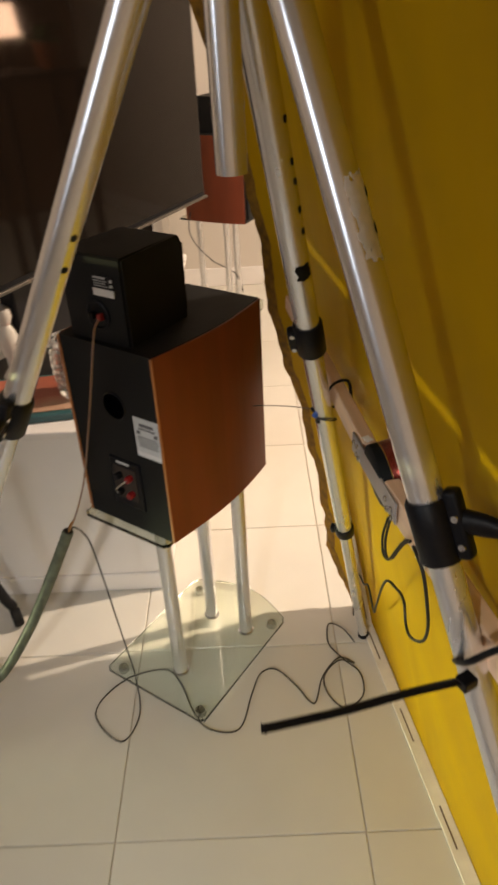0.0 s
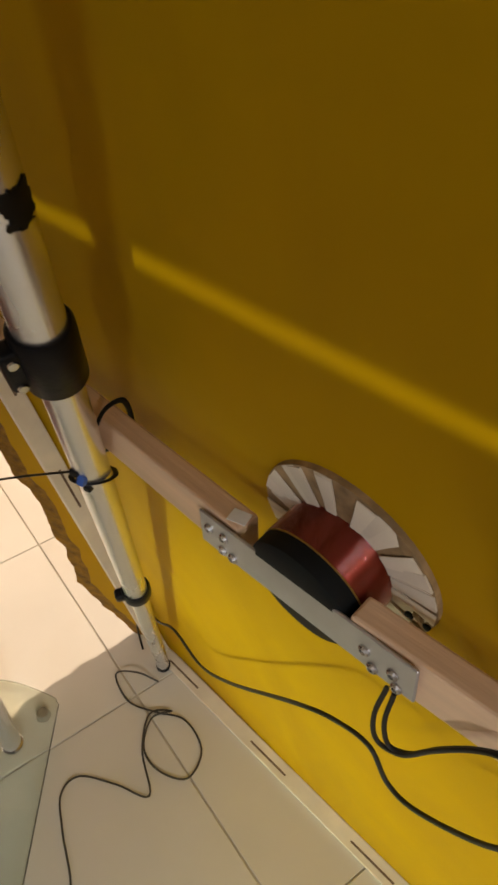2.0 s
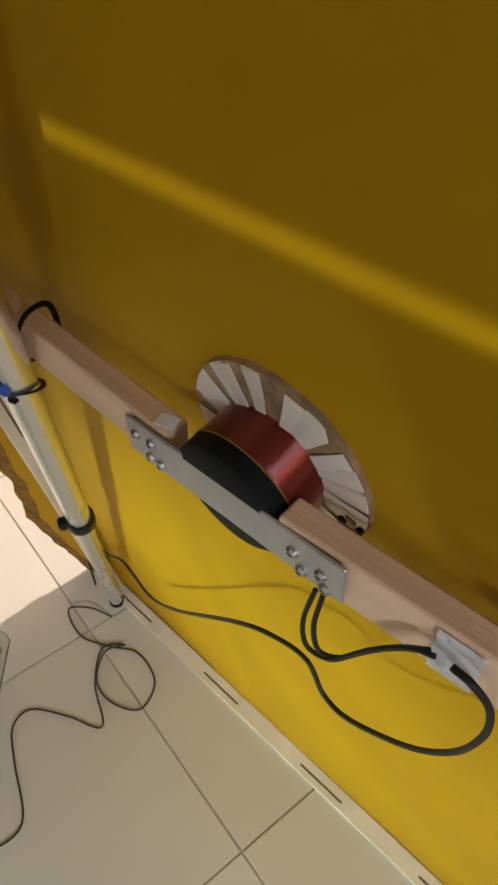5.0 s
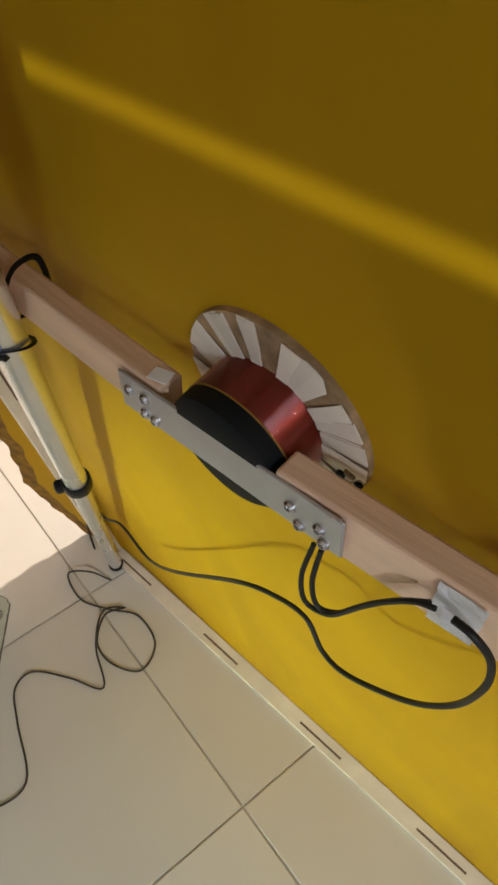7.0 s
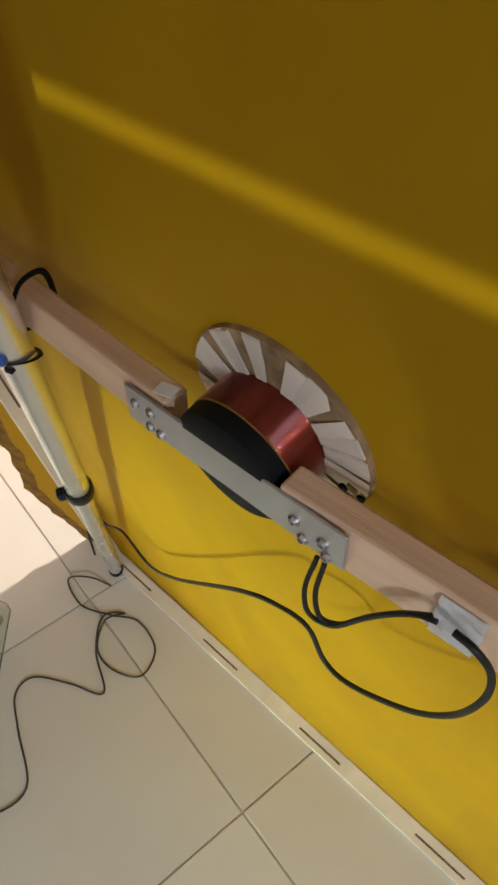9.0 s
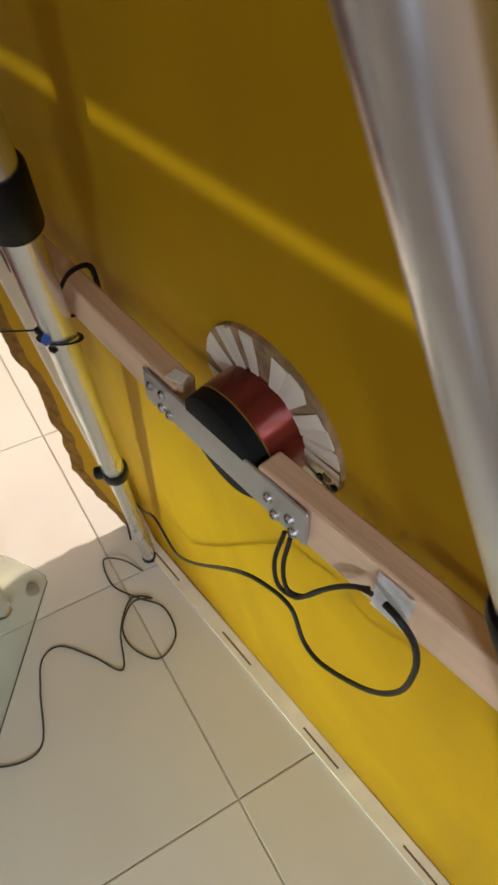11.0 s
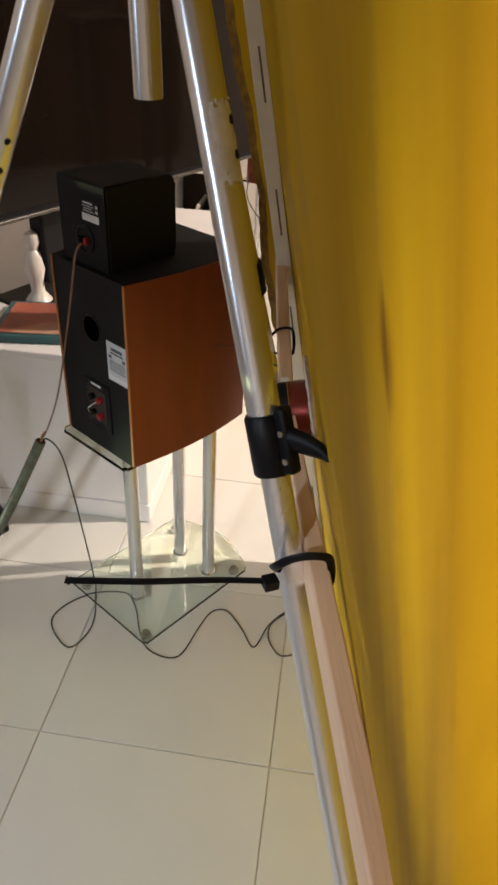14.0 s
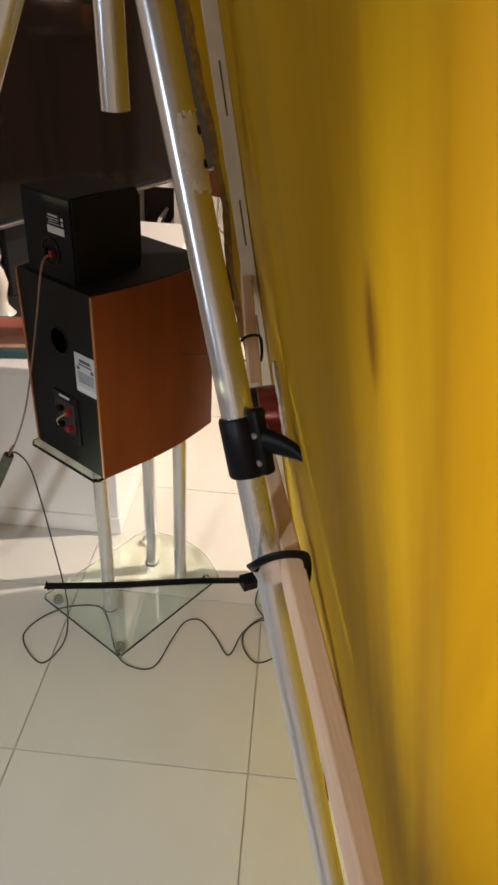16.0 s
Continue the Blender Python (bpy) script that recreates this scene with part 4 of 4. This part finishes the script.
lamp_ob = empty("table_lamp", pose(1.30, 1.705, 1.081), "small table lamp with a glowing shade", "lamp")
part("base", turned([(0.0, 0.0), (0.045, 0.0), (0.045, 0.01), (0.012, 0.02), (0.010, 0.15), (0.0, 0.15)], Matrix(), 24), DARK, lamp_ob, "", True)
part("shade", turned([(0.075, 0.14), (0.060, 0.27), (0.058, 0.27), (0.073, 0.14), (0.075, 0.14)], Matrix(), 28), SHADE, lamp_ob, "glowing pale shade", True)

# ---- low shelf by the far wall ----
shelf = empty("open_shelf", pose(-0.84, 2.80, 0), "white open shelf with dark back and leaning boards", "shelf")
for x in (-0.26, 0.0, 0.26):
    part("upright", box_bm(0.05, 0.30, 0.95, pose(x, 0, 0.475), 0.003, 1), WHITE, shelf)
for z in (0.04, 0.48, 0.93):
    part("board", box_bm(0.47, 0.28, 0.03, pose(0, 0.005, z), 0.003, 1), WHITE, shelf)
part("back_panel", box_bm(0.50, 0.012, 0.90, pose(0, 0.14, 0.47)), DARK, shelf, "dark back panel")
for x, z, a, mm in ((-0.16, 0.19, 24, LABEL), (-0.10, 0.19, 28, DARK), (0.11, 0.19, 22, CERAMIC), (0.16, 0.19, 30, RATTAN), (0.12, 0.63, 20, REDART)):
    tagged(part("leaning_board", box_bm(0.018, 0.20, 0.27, pose(-0.84 + x, 2.78, z, 0, a, 0), 0.002, 1), mm), "thin board leaning in the shelf", "board", "boards in the shelf")

# ---- floor tiles ----
tile_mesh = None
for i in range(-7, 7):
    for j in range(-6, 7):
        cx, cy = 0.460 * i + 0.231, 0.443 * j + 0.2215
        if not (-3.4 < cx < 3.1 and -2.9 < cy < 3.0):
            continue
        if tile_mesh is None:
            ob = part("tile", box_bm(0.4576, 0.4406, 0.010, Matrix(), 0.0012, 1), TILE, FLOOR)
            tile_mesh = ob.data
        else:
            ob = new("tile", tile_mesh)
            ob.parent = FLOOR
        ob.matrix_local = pose(cx, cy, -0.005) @ pose(0, 0, 0, 0, 0, 180 * ((i * 7 + j * 3) % 2))
